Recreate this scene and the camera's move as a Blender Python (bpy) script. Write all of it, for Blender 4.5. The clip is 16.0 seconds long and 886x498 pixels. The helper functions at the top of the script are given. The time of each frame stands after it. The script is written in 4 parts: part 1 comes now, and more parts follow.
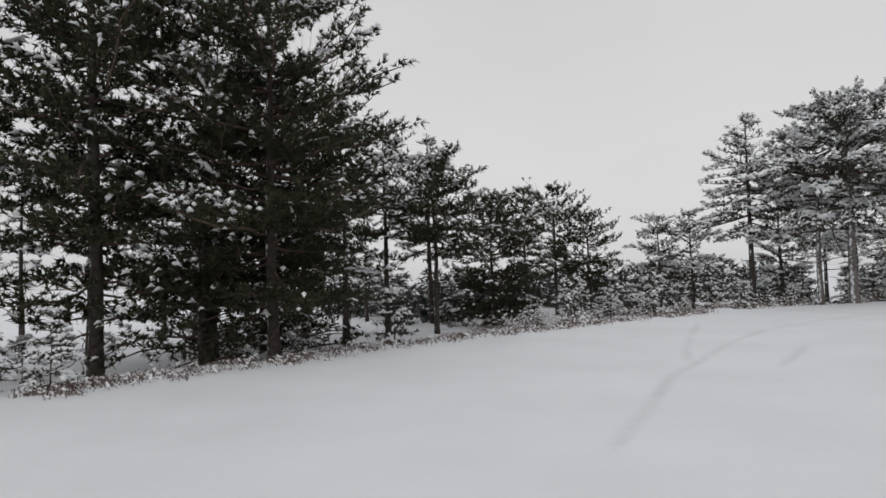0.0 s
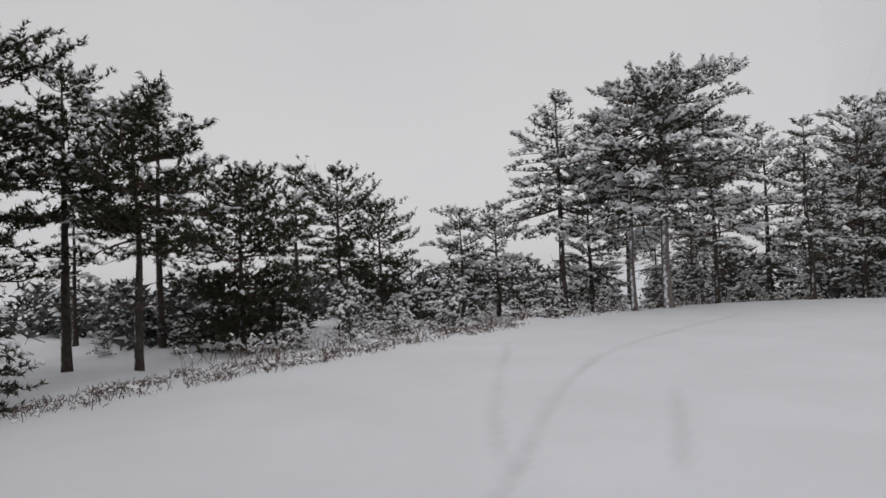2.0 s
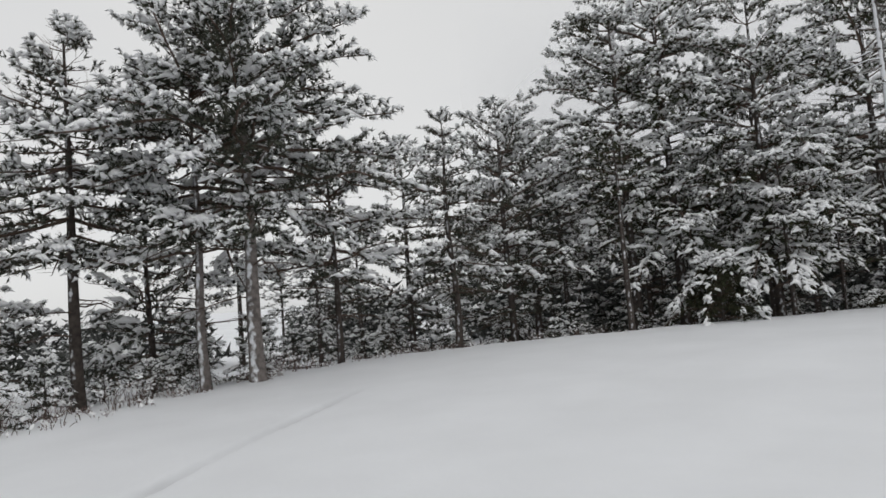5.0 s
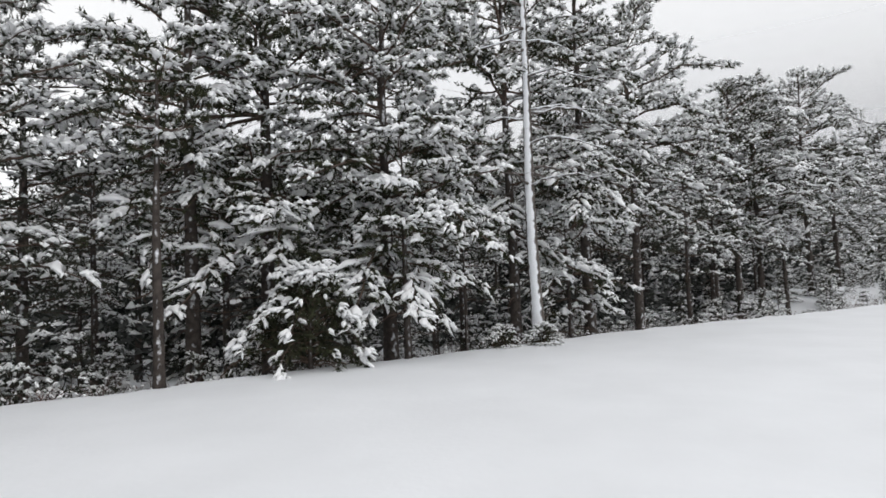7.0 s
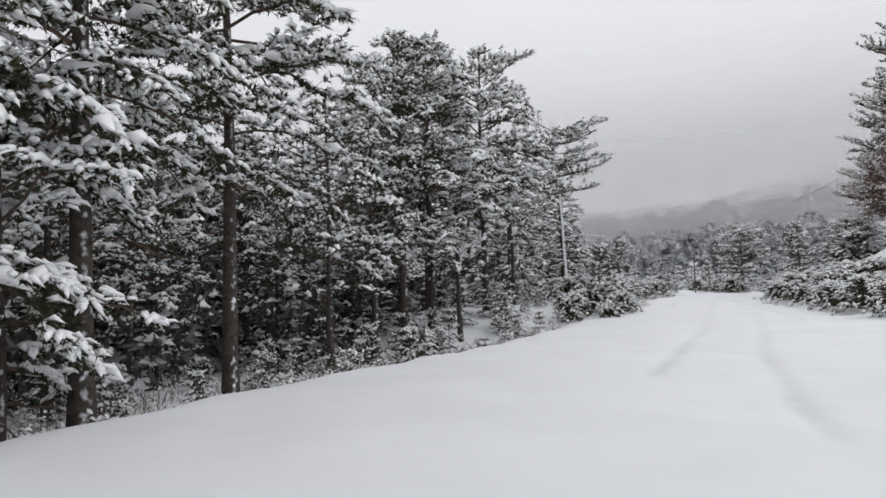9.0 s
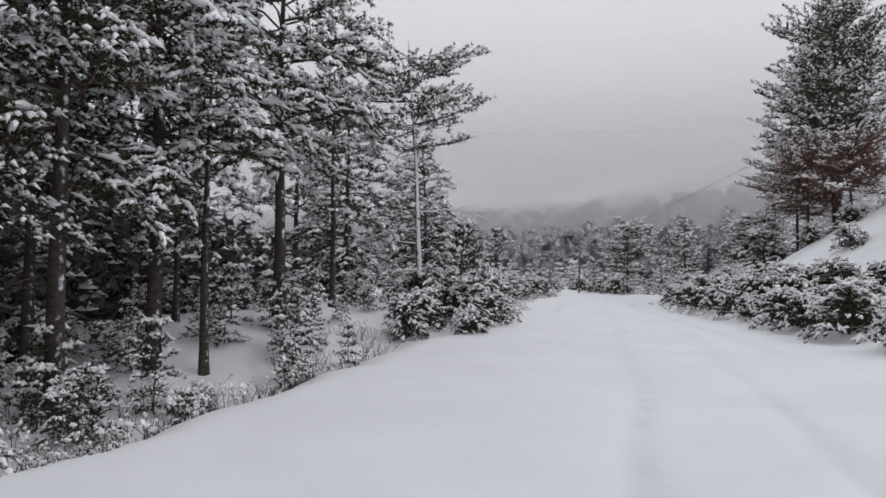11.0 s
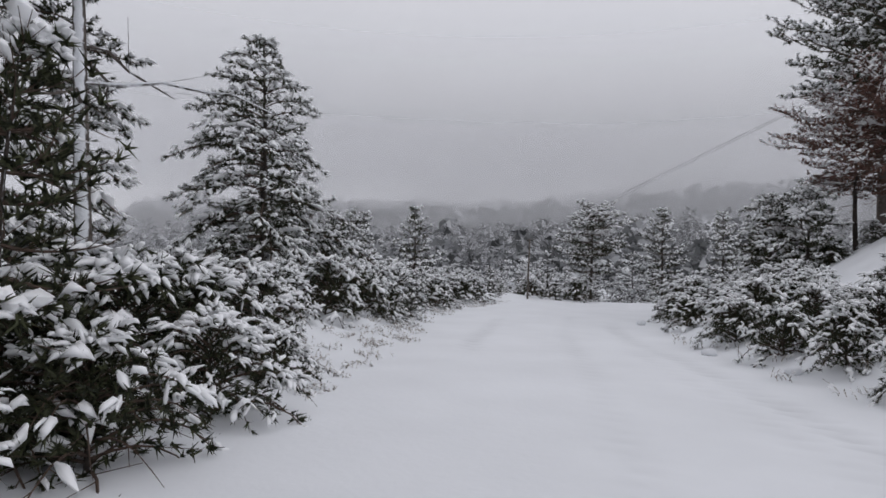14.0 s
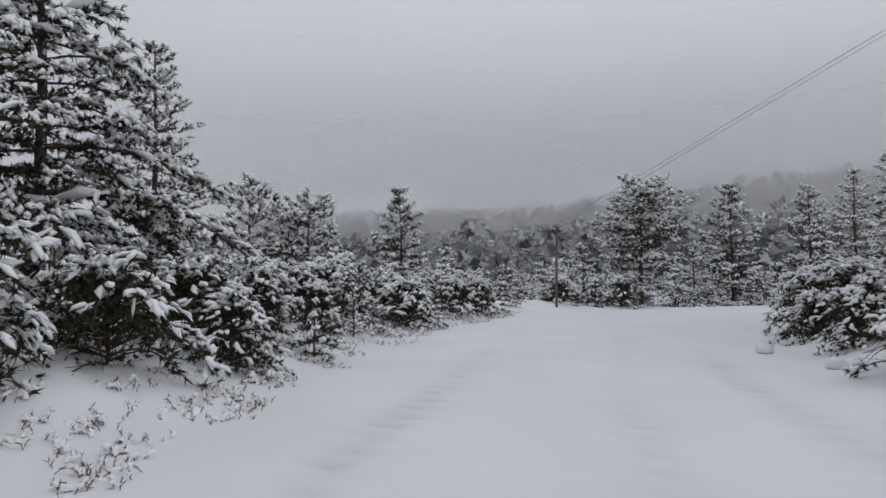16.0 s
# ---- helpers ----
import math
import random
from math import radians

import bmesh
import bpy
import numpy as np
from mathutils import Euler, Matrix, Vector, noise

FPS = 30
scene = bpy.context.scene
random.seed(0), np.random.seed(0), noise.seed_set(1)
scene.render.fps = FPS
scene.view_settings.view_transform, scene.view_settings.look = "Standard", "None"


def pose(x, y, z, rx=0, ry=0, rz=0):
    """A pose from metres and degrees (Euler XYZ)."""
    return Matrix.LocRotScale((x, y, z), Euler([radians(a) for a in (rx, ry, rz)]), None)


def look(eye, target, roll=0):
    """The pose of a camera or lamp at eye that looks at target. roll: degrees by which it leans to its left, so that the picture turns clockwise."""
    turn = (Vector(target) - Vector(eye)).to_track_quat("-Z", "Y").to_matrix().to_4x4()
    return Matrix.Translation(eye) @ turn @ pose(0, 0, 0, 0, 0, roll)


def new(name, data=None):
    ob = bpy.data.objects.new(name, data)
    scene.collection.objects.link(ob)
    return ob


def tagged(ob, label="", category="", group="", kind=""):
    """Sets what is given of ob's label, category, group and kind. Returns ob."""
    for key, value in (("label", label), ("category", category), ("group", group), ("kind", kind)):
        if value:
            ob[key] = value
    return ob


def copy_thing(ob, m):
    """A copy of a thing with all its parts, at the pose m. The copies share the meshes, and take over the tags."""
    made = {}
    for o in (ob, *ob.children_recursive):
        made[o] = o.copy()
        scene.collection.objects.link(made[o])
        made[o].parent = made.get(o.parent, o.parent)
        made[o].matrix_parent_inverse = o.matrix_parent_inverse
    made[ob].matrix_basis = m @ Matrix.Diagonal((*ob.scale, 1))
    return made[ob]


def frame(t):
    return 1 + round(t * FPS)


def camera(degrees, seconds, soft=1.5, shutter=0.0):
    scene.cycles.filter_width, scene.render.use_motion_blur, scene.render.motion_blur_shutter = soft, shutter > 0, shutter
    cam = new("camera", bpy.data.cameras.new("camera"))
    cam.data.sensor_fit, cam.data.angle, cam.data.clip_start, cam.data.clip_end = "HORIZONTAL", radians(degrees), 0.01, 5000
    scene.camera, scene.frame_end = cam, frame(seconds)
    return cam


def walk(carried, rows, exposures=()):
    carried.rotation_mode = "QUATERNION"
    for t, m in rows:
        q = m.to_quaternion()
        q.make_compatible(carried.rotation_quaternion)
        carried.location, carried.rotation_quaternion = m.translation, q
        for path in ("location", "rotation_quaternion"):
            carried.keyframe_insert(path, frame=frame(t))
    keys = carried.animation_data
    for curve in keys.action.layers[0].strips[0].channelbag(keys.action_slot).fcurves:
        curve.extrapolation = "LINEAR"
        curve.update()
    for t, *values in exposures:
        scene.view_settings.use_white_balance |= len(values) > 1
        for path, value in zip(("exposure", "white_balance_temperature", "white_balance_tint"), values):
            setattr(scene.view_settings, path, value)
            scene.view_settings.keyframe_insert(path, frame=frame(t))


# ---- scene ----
# the camera and its drive
cam = camera(70.29, 16.0, soft=1.6)
# seconds, x, y, z, yaw, pitch, lean to the right
PATH = [
    (0.0, 9.965, -3.919, 1.388, 1.97, 2.63, 1.93),
    (0.5, 10.263, -2.517, 1.397, -1.00, 2.18, 2.02),
    (1.0, 10.662, -1.116, 1.406, -5.04, 2.44, 1.45),
    (1.5, 11.166, 0.190, 1.393, -10.10, 2.14, 1.63),
    (2.0, 11.761, 1.422, 1.385, -14.89, 2.23, 2.41),
    (2.5, 12.442, 2.566, 1.391, -19.78, 1.87, 2.58),
    (3.0, 13.228, 3.642, 1.416, -24.01, 1.94, 2.19),
    (5.5, 19.339, 8.047, 1.398, -50.41, 3.99, 4.89),
    (6.0, 21.031, 8.717, 1.412, -57.74, 3.65, 3.76),
    (6.5, 22.771, 9.164, 1.405, -66.56, 3.45, 2.49),
    (7.0, 24.792, 9.268, 1.378, -75.21, 3.35, 2.33),
    (7.5, 26.976, 9.021, 1.386, -83.87, 3.29, 2.27),
    (8.0, 29.328, 8.476, 1.409, -91.71, 3.43, 1.65),
    (8.5, 31.562, 7.783, 1.396, -97.32, 3.24, 1.39),
    (9.0, 33.885, 6.756, 1.393, -101.58, 3.53, 1.92),
    (9.5, 36.138, 5.629, 1.394, -104.67, 3.46, 1.77),
    (10.0, 38.357, 4.419, 1.387, -107.18, 3.35, 1.14),
    (12.5, 48.546, -1.972, 1.497, -116.25, 1.84, -1.42),
    (13.0, 50.394, -3.380, 1.465, -116.47, 2.18, -1.43),
    (13.5, 52.378, -4.871, 1.435, -116.41, 2.52, -1.69),
    (14.0, 54.364, -6.334, 1.402, -115.95, 2.38, -1.87),
    (14.5, 56.338, -7.742, 1.335, -115.21, 1.60, -2.25),
    (15.0, 58.230, -9.141, 1.296, -114.25, 2.71, -1.29),
    (15.5, 60.171, -10.579, 1.247, -113.45, 3.17, 0.22),
    (16.0, 62.129, -11.973, 1.199, -112.73, 3.18, 0.35),
]


def drive_pose(x, y, z, yaw, pitch, lean):
    a, p = radians(yaw), radians(pitch)
    way = Vector((-math.sin(a) * math.cos(p), math.cos(a) * math.cos(p), math.sin(p)))
    return look((x, y, z), Vector((x, y, z)) + way, -lean)


# seconds, stops, kelvin, tint
EXPOSURES = [(0.0, -0.02, 6500, 10), (1.5, -0.14, 6500, 11), (3.0, -0.17, 6500, 12), (5.5, 0.22, 6500, 8), (6.0, 0.3, 6480, 8), (7.0, 0.61, 6450, 9), (9.0, 0.43, 6400, 10), (10.0, 0.27, 6350, 11), (12.5, 0.18, 6260, 14), (16.0, -0.04, 6180, 12)]
walk(cam, [(t, drive_pose(*row)) for t, *row in PATH], EXPOSURES)

# ---- light: an overcast winter sky ----
world = bpy.data.worlds.new("overcast_sky")
scene.world = world
world.use_nodes = True
wn, wl = world.node_tree.nodes, world.node_tree.links
for node in list(wn):
    wn.remove(node)
w_out = wn.new("ShaderNodeOutputWorld")
w_sky = wn.new("ShaderNodeTexSky")
w_sky.sky_type = "NISHITA"
w_sky.sun_disc = False
w_sky.sun_elevation = radians(32)
w_sky.sun_rotation = radians(200)
w_grey = wn.new("ShaderNodeHueSaturation")
w_grey.inputs["Saturation"].default_value = 0.12
w_bg = wn.new("ShaderNodeBackground")
w_bg.inputs["Strength"].default_value = 0.02
w_cloud = wn.new("ShaderNodeBackground")
w_geo = wn.new("ShaderNodeTexCoord")
w_map = wn.new("ShaderNodeMapping")
w_map.inputs["Scale"].default_value = (1.0, 1.0, 2.4)
w_noise = wn.new("ShaderNodeTexNoise")
w_noise.inputs["Scale"].default_value = 1.6
w_noise.inputs["Detail"].default_value = 4.0
w_noise.inputs["Roughness"].default_value = 0.45
w_ramp = wn.new("ShaderNodeValToRGB")
w_ramp.color_ramp.elements[0].position, w_ramp.color_ramp.elements[0].color = 0.3, (0.93, 0.93, 0.95, 1)
w_ramp.color_ramp.elements[1].position, w_ramp.color_ramp.elements[1].color = 0.7, (1.04, 1.03, 1.03, 1)
w_sep = wn.new("ShaderNodeSeparateXYZ")
w_high = wn.new("ShaderNodeMapRange")  # thick overcast, a little brighter overhead
w_high.inputs["From Min"].default_value, w_high.inputs["From Max"].default_value = 0.0, 0.75
w_high.inputs["To Min"].default_value, w_high.inputs["To Max"].default_value = 0.53, 0.6
wl.new(w_geo.outputs["Generated"], w_sep.inputs["Vector"])
wl.new(w_sep.outputs["Z"], w_high.inputs["Value"])
wl.new(w_high.outputs["Result"], w_cloud.inputs["Strength"])
w_add = wn.new("ShaderNodeAddShader")
wl.new(w_sky.outputs["Color"], w_grey.inputs["Color"])
wl.new(w_grey.outputs["Color"], w_bg.inputs["Color"])
wl.new(w_geo.outputs["Generated"], w_map.inputs["Vector"])
wl.new(w_map.outputs["Vector"], w_noise.inputs["Vector"])
wl.new(w_noise.outputs["Fac"], w_ramp.inputs["Fac"])
wl.new(w_ramp.outputs["Color"], w_cloud.inputs["Color"])
wl.new(w_bg.outputs["Background"], w_add.inputs[0])
wl.new(w_cloud.outputs["Background"], w_add.inputs[1])
wl.new(w_add.outputs["Shader"], w_out.inputs["Surface"])

sun_data = bpy.data.lights.new("veiled_sun", "SUN")
sun_data.energy, sun_data.angle, sun_data.color = 0.25, radians(25), (1.0, 0.97, 0.94)
sun = new("veiled_sun", sun_data)
sun.matrix_world = look((0, 0, 60), (25, 45, 0))


# ---- materials ----
def material(name, colour, roughness=0.8, spread=0.15, scale=4.0, bump=0.0, bump_scale=30.0, island=0.0, alt=None):
    """A rough surface whose colour wanders between two tones, with fine relief."""
    m = bpy.data.materials.new(name)
    m.use_nodes = True
    n, l = m.node_tree.nodes, m.node_tree.links
    b = n["Principled BSDF"]
    b.inputs["Roughness"].default_value = roughness
    b.inputs["Specular IOR Level"].default_value = 0.25
    co = n.new("ShaderNodeTexCoord")
    tex = n.new("ShaderNodeTexNoise")
    tex.inputs["Scale"].default_value = scale
    tex.inputs["Detail"].default_value = 6.0
    l.new(co.outputs["Object"], tex.inputs["Vector"])
    ramp = n.new("ShaderNodeValToRGB")
    lo = tuple(c * (1 - spread) for c in colour)
    hi = alt if alt else tuple(min(1, c * (1 + spread)) for c in colour)
    ramp.color_ramp.elements[0].position, ramp.color_ramp.elements[0].color = 0.35, (*lo, 1)
    ramp.color_ramp.elements[1].position, ramp.color_ramp.elements[1].color = 0.68, (*hi, 1)
    fac = tex.outputs["Fac"]
    if island:
        geo = n.new("ShaderNodeNewGeometry")
        mix = n.new("ShaderNodeMix")
        mix.inputs[0].default_value = island
        l.new(fac, mix.inputs[2])
        l.new(geo.outputs["Random Per Island"], mix.inputs[3])
        fac = mix.outputs[0]
    l.new(fac, ramp.inputs["Fac"])
    l.new(ramp.outputs["Color"], b.inputs["Base Color"])
    if bump:
        t2 = n.new("ShaderNodeTexNoise")
        t2.inputs["Scale"].default_value = bump_scale
        t2.inputs["Detail"].default_value = 5.0
        l.new(co.outputs["Object"], t2.inputs["Vector"])
        bp = n.new("ShaderNodeBump")
        bp.inputs["Strength"].default_value = bump
        bp.inputs["Distance"].default_value = 0.02
        l.new(t2.outputs["Fac"], bp.inputs["Height"])
        l.new(bp.outputs["Normal"], b.inputs["Normal"])
    return m


def plastered_bark(name, bark, way, cover):
    """Bark with snow blown on to its windward side."""
    m = material(name, bark, 0.9, 0.35, 9.0, 0.8, 26.0)
    n, l = m.node_tree.nodes, m.node_tree.links
    b = n["Principled BSDF"]
    old = b.inputs["Base Color"].links[0].from_socket
    geo = n.new("ShaderNodeNewGeometry")
    dot = n.new("ShaderNodeVectorMath")
    dot.operation = "DOT_PRODUCT"
    dot.inputs[1].default_value = way
    l.new(geo.outputs["Normal"], dot.inputs[0])
    co = n.new("ShaderNodeTexCoord")
    tex = n.new("ShaderNodeTexNoise")
    tex.inputs["Scale"].default_value = 7.0
    tex.inputs["Detail"].default_value = 5.0
    l.new(co.outputs["Object"], tex.inputs["Vector"])
    add = n.new("ShaderNodeMath")
    add.operation = "ADD"
    l.new(dot.outputs["Value"], add.inputs[0])
    l.new(tex.outputs["Fac"], add.inputs[1])
    edge = n.new("ShaderNodeMapRange")
    edge.inputs["From Min"].default_value = 1.5 - cover
    edge.inputs["From Max"].default_value = 1.68 - cover
    l.new(add.outputs["Value"], edge.inputs["Value"])
    mix = n.new("ShaderNodeMix")
    mix.data_type = "RGBA"
    l.new(edge.outputs["Result"], mix.inputs[0])
    l.new(old, mix.inputs[6])
    mix.inputs[7].default_value = (0.82, 0.84, 0.87, 1)
    l.new(mix.outputs[2], b.inputs["Base Color"])
    return m


WIND = Vector((-0.78, -0.6, 0.15)).normalized()
NEEDLES = material("pine_needles", (0.027, 0.032, 0.016), 0.65, 0.45, 2.0, island=0.6, alt=(0.06, 0.066, 0.032))
NEEDLES_FROST = material("frosted_pine_needles", (0.05, 0.056, 0.047), 0.7, 0.4, 2.0, island=0.6, alt=(0.16, 0.165, 0.16))
NEEDLES_RIME = material("rimed_pine_needles", (0.036, 0.041, 0.026), 0.7, 0.4, 2.0, island=0.6, alt=(0.1, 0.104, 0.08))
NEEDLES_DRY = material("russet_leaves", (0.15, 0.078, 0.062), 0.8, 0.4, 2.0, island=0.6, alt=(0.29, 0.17, 0.14))
# frosted, and paled further: distance haze is put into this base colour
FAR_NEEDLES = material("far_frosted_hazed_needles", (0.15, 0.155, 0.155), 0.9, 0.3, 0.05, island=0.6, alt=(0.5, 0.505, 0.515))
BARK = plastered_bark("pine_bark", (0.062, 0.051, 0.045), WIND, 0.0)
BARK_SNOWY = plastered_bark("pine_bark_plastered_with_snow", (0.1, 0.085, 0.075), Vector((-0.97, 0.12, 0.2)).normalized(), 0.42)
BARK_GREY = plastered_bark("grey_pine_bark", (0.17, 0.15, 0.14), WIND, 0.1)
TWIG = material("dead_twigs", (0.1, 0.07, 0.055), 0.9, 0.3, 12.0)
SNOW = material("fresh_snow", (0.82, 0.835, 0.86), 0.65, 0.03, 0.6, 0.25, 9.0)
ROAD_SNOW = material("snow_on_the_road", (0.82, 0.835, 0.86), 0.65, 0.03, 0.6, 0.25, 9.0)


def pack_tracks(m):
    """Wheel tracks: squeezed, greyer snow with some grit in it."""
    n, l = m.node_tree.nodes, m.node_tree.links
    b = n["Principled BSDF"]
    old = b.inputs["Base Color"].links[0].from_socket
    att = n.new("ShaderNodeAttribute")
    att.attribute_name = "packed"
    co, tex = n.new("ShaderNodeTexCoord"), n.new("ShaderNodeTexNoise")
    tex.inputs["Scale"].default_value = 2.5
    tex.inputs["Detail"].default_value = 6.0
    l.new(co.outputs["Object"], tex.inputs["Vector"])
    mul = n.new("ShaderNodeMath")
    mul.operation = "MULTIPLY"
    l.new(att.outputs["Fac"], mul.inputs[0])
    l.new(tex.outputs["Fac"], mul.inputs[1])
    mix = n.new("ShaderNodeMix")
    mix.data_type = "RGBA"
    l.new(mul.outputs["Value"], mix.inputs[0])
    l.new(old, mix.inputs[6])
    mix.inputs[7].default_value = (0.5, 0.51, 0.53, 1)
    l.new(mix.outputs[2], b.inputs["Base Color"])


pack_tracks(ROAD_SNOW)
SNOW_LOAD = material("snow_on_branches", (0.93, 0.935, 0.945), 0.7, 0.03, 3.0, 0.2, 25.0)
WEED = material("dry_roadside_weeds", (0.17, 0.12, 0.085), 0.9, 0.35, 5.0, island=0.7, alt=(0.33, 0.27, 0.2))
BRACKEN = material("dry_heather", (0.12, 0.075, 0.065), 0.9, 0.4, 5.0, island=0.7, alt=(0.25, 0.19, 0.17))
WOOD_POST = material("weathered_pole_wood", (0.13, 0.11, 0.095), 0.85, 0.3, 6.0, 0.5, 20.0)
WIRE = material("dark_wire", (0.03, 0.03, 0.032), 0.5, 0.1, 3.0)
STONE = material("snowy_stone", (0.3, 0.29, 0.28), 0.9, 0.3, 4.0, 0.6, 14.0)


def mist_material(name, low, high, bottom, top, fade, tone):
    """Drifting low cloud that scatters the daylight: thin near the ground, thick above."""
    m = bpy.data.materials.new(name)
    m.use_nodes = True
    n, l = m.node_tree.nodes, m.node_tree.links
    for node in list(n):
        n.remove(node)
    out = n.new("ShaderNodeOutputMaterial")
    clear, cloud, mix = n.new("ShaderNodeBsdfTransparent"), n.new("ShaderNodeMixShader"), n.new("ShaderNodeMixShader")
    back, through_it = n.new("ShaderNodeBsdfDiffuse"), n.new("ShaderNodeBsdfTranslucent")
    back.inputs["Color"].default_value = through_it.inputs["Color"].default_value = (*tone, 1)
    l.new(back.outputs["BSDF"], cloud.inputs[1])
    l.new(through_it.outputs["BSDF"], cloud.inputs[2])
    geo, sep = n.new("ShaderNodeNewGeometry"), n.new("ShaderNodeSeparateXYZ")
    tex = n.new("ShaderNodeTexNoise")
    tex.inputs["Scale"].default_value = 0.018
    tex.inputs["Detail"].default_value = 3.0
    l.new(geo.outputs["Position"], sep.inputs["Vector"])
    l.new(geo.outputs["Position"], tex.inputs["Vector"])
    lift = n.new("ShaderNodeMath")
    lift.operation = "MULTIPLY_ADD"
    lift.inputs[1].default_value = (top - bottom) * 0.9
    l.new(tex.outputs["Fac"], lift.inputs[0])
    l.new(sep.outputs["Z"], lift.inputs[2])
    ramp = n.new("ShaderNodeMapRange")
    ramp.interpolation_type = "SMOOTHSTEP"
    ramp.inputs["From Min"].default_value, ramp.inputs["From Max"].default_value = bottom + (top - bottom) * 0.45, top + (top - bottom) * 0.45
    ramp.inputs["To Min"].default_value, ramp.inputs["To Max"].default_value = low, high
    l.new(lift.outputs["Value"], ramp.inputs["Value"])
    thin = n.new("ShaderNodeMapRange")
    thin.interpolation_type = "SMOOTHSTEP"
    thin.inputs["From Min"].default_value, thin.inputs["From Max"].default_value = fade * 0.35, fade
    thin.inputs["To Min"].default_value, thin.inputs["To Max"].default_value = 1.0, 0.0
    l.new(sep.outputs["Z"], thin.inputs["Value"])
    both = n.new("ShaderNodeMath")
    both.operation = "MULTIPLY"
    l.new(ramp.outputs["Result"], both.inputs[0])
    l.new(thin.outputs["Result"], both.inputs[1])
    # it hangs before the hillside and thins out to both sides
    dot = n.new("ShaderNodeVectorMath")
    dot.operation = "DOT_PRODUCT"
    dot.inputs[1].default_value = (0.8, -0.6, 0)
    l.new(geo.outputs["Position"], dot.inputs[0])
    flank = n.new("ShaderNodeMapRange")
    flank.interpolation_type = "SMOOTHSTEP"
    flank.inputs["From Min"].default_value, flank.inputs["From Max"].default_value = 50, 125
    l.new(dot.outputs["Value"], flank.inputs["Value"])
    spread = n.new("ShaderNodeMath")
    spread.operation = "MULTIPLY"
    l.new(both.outputs["Value"], spread.inputs[0])
    l.new(flank.outputs["Result"], spread.inputs[1])
    l.new(spread.outputs["Value"], mix.inputs["Fac"])
    l.new(clear.outputs["BSDF"], mix.inputs[1])
    l.new(cloud.outputs["Shader"], mix.inputs[2])
    l.new(mix.outputs["Shader"], out.inputs["Surface"])
    return m


# ---- mesh helpers ----
def soup(name, verts, faces, mat, parent=None, label="", smooth=False):
    """One mesh object from arrays of vertices and of triangles or quads."""
    verts, faces = np.asarray(verts, np.float32), np.asarray(faces, np.int32)
    me = bpy.data.meshes.new(name)
    k = faces.shape[1]
    me.vertices.add(len(verts))
    me.vertices.foreach_set("co", verts.ravel())
    me.loops.add(faces.size)
    me.loops.foreach_set("vertex_index", faces.ravel())
    me.polygons.add(len(faces))
    me.polygons.foreach_set("loop_start", np.arange(0, faces.size, k, dtype=np.int32))
    me.polygons.foreach_set("loop_total", np.full(len(faces), k, np.int32))
    me.polygons.foreach_set("use_smooth", np.full(len(faces), smooth))
    me.update()
    me.validate()
    me.materials.append(mat)
    ob = new(name, me)
    if parent is not None:
        ob.parent = parent
    if label:
        ob["label"] = label
    return ob


def tubes(paths, radii, sides):
    """Quads of tapered tubes along many polylines of equal point count: paths (n, k, 3), radii (n, k)."""
    paths, radii = np.asarray(paths, float), np.asarray(radii, float)
    n, k, _ = paths.shape
    d = np.gradient(paths, axis=1)
    d /= np.linalg.norm(d, axis=2, keepdims=True) + 1e-9
    ref = np.where(np.abs(d[..., 2:3]) > 0.8, np.array([1.0, 0, 0]), np.array([0, 0, 1.0]))
    u = np.cross(d, ref)
    u /= np.linalg.norm(u, axis=2, keepdims=True) + 1e-9
    v = np.cross(d, u)
    a = np.arange(sides) * 2 * np.pi / sides
    ring = u[:, :, None] * np.cos(a)[:, None] + v[:, :, None] * np.sin(a)[:, None]
    verts = (paths[:, :, None] + ring * radii[:, :, None, None]).reshape(-1, 3)
    base = np.arange(n * k).reshape(n, k)[:, :-1, None] * sides
    i, j = np.arange(sides), (np.arange(sides) + 1) % sides
    quads = np.stack([base + i, base + j, base + sides + j, base + sides + i], -1).reshape(-1, 4)
    return verts, quads


def merge(pieces):
    """Joins (verts, faces) pairs into one."""
    off, vs, fs = 0, [], []
    for v, f in pieces:
        vs.append(v)
        fs.append(f + off)
        off += len(v)
    return np.concatenate(vs), np.concatenate(fs)


def tufts(rng, at, way, length, width, count):
    """Bundles of needles: count thin triangles spread round each place's growing direction."""
    n = len(at)
    spread = rng.normal(0, 1, (n, count, 3))
    spread /= np.linalg.norm(spread, axis=2, keepdims=True)
    d = way[:, None] * 0.75 + spread * 0.85
    d /= np.linalg.norm(d, axis=2, keepdims=True)
    side = np.cross(d, rng.normal(0, 1, (n, count, 3)))
    side /= np.linalg.norm(side, axis=2, keepdims=True) + 1e-9
    ln = length * rng.uniform(0.7, 1.25, (n, count, 1))
    wd = width * rng.uniform(0.7, 1.3, (n, count, 1))
    root = at[:, None] - d * ln * 0.15
    tri = np.stack([root + side * wd, root - side * wd, root + d * ln], 2).reshape(-1, 3)
    return tri, np.arange(len(tri)).reshape(-1, 3)


def clumps(rng, at, size):
    """A soft three-dimensional pattern between 0 and 1."""
    out = 0
    for _ in range(4):
        k = rng.normal(0, 1, 3)
        k *= 6.28 / size / np.linalg.norm(k) * rng.uniform(0.7, 1.4)
        out = out + np.sin(at @ k + rng.uniform(0, 6.28))
    return 0.5 + out / 5.0


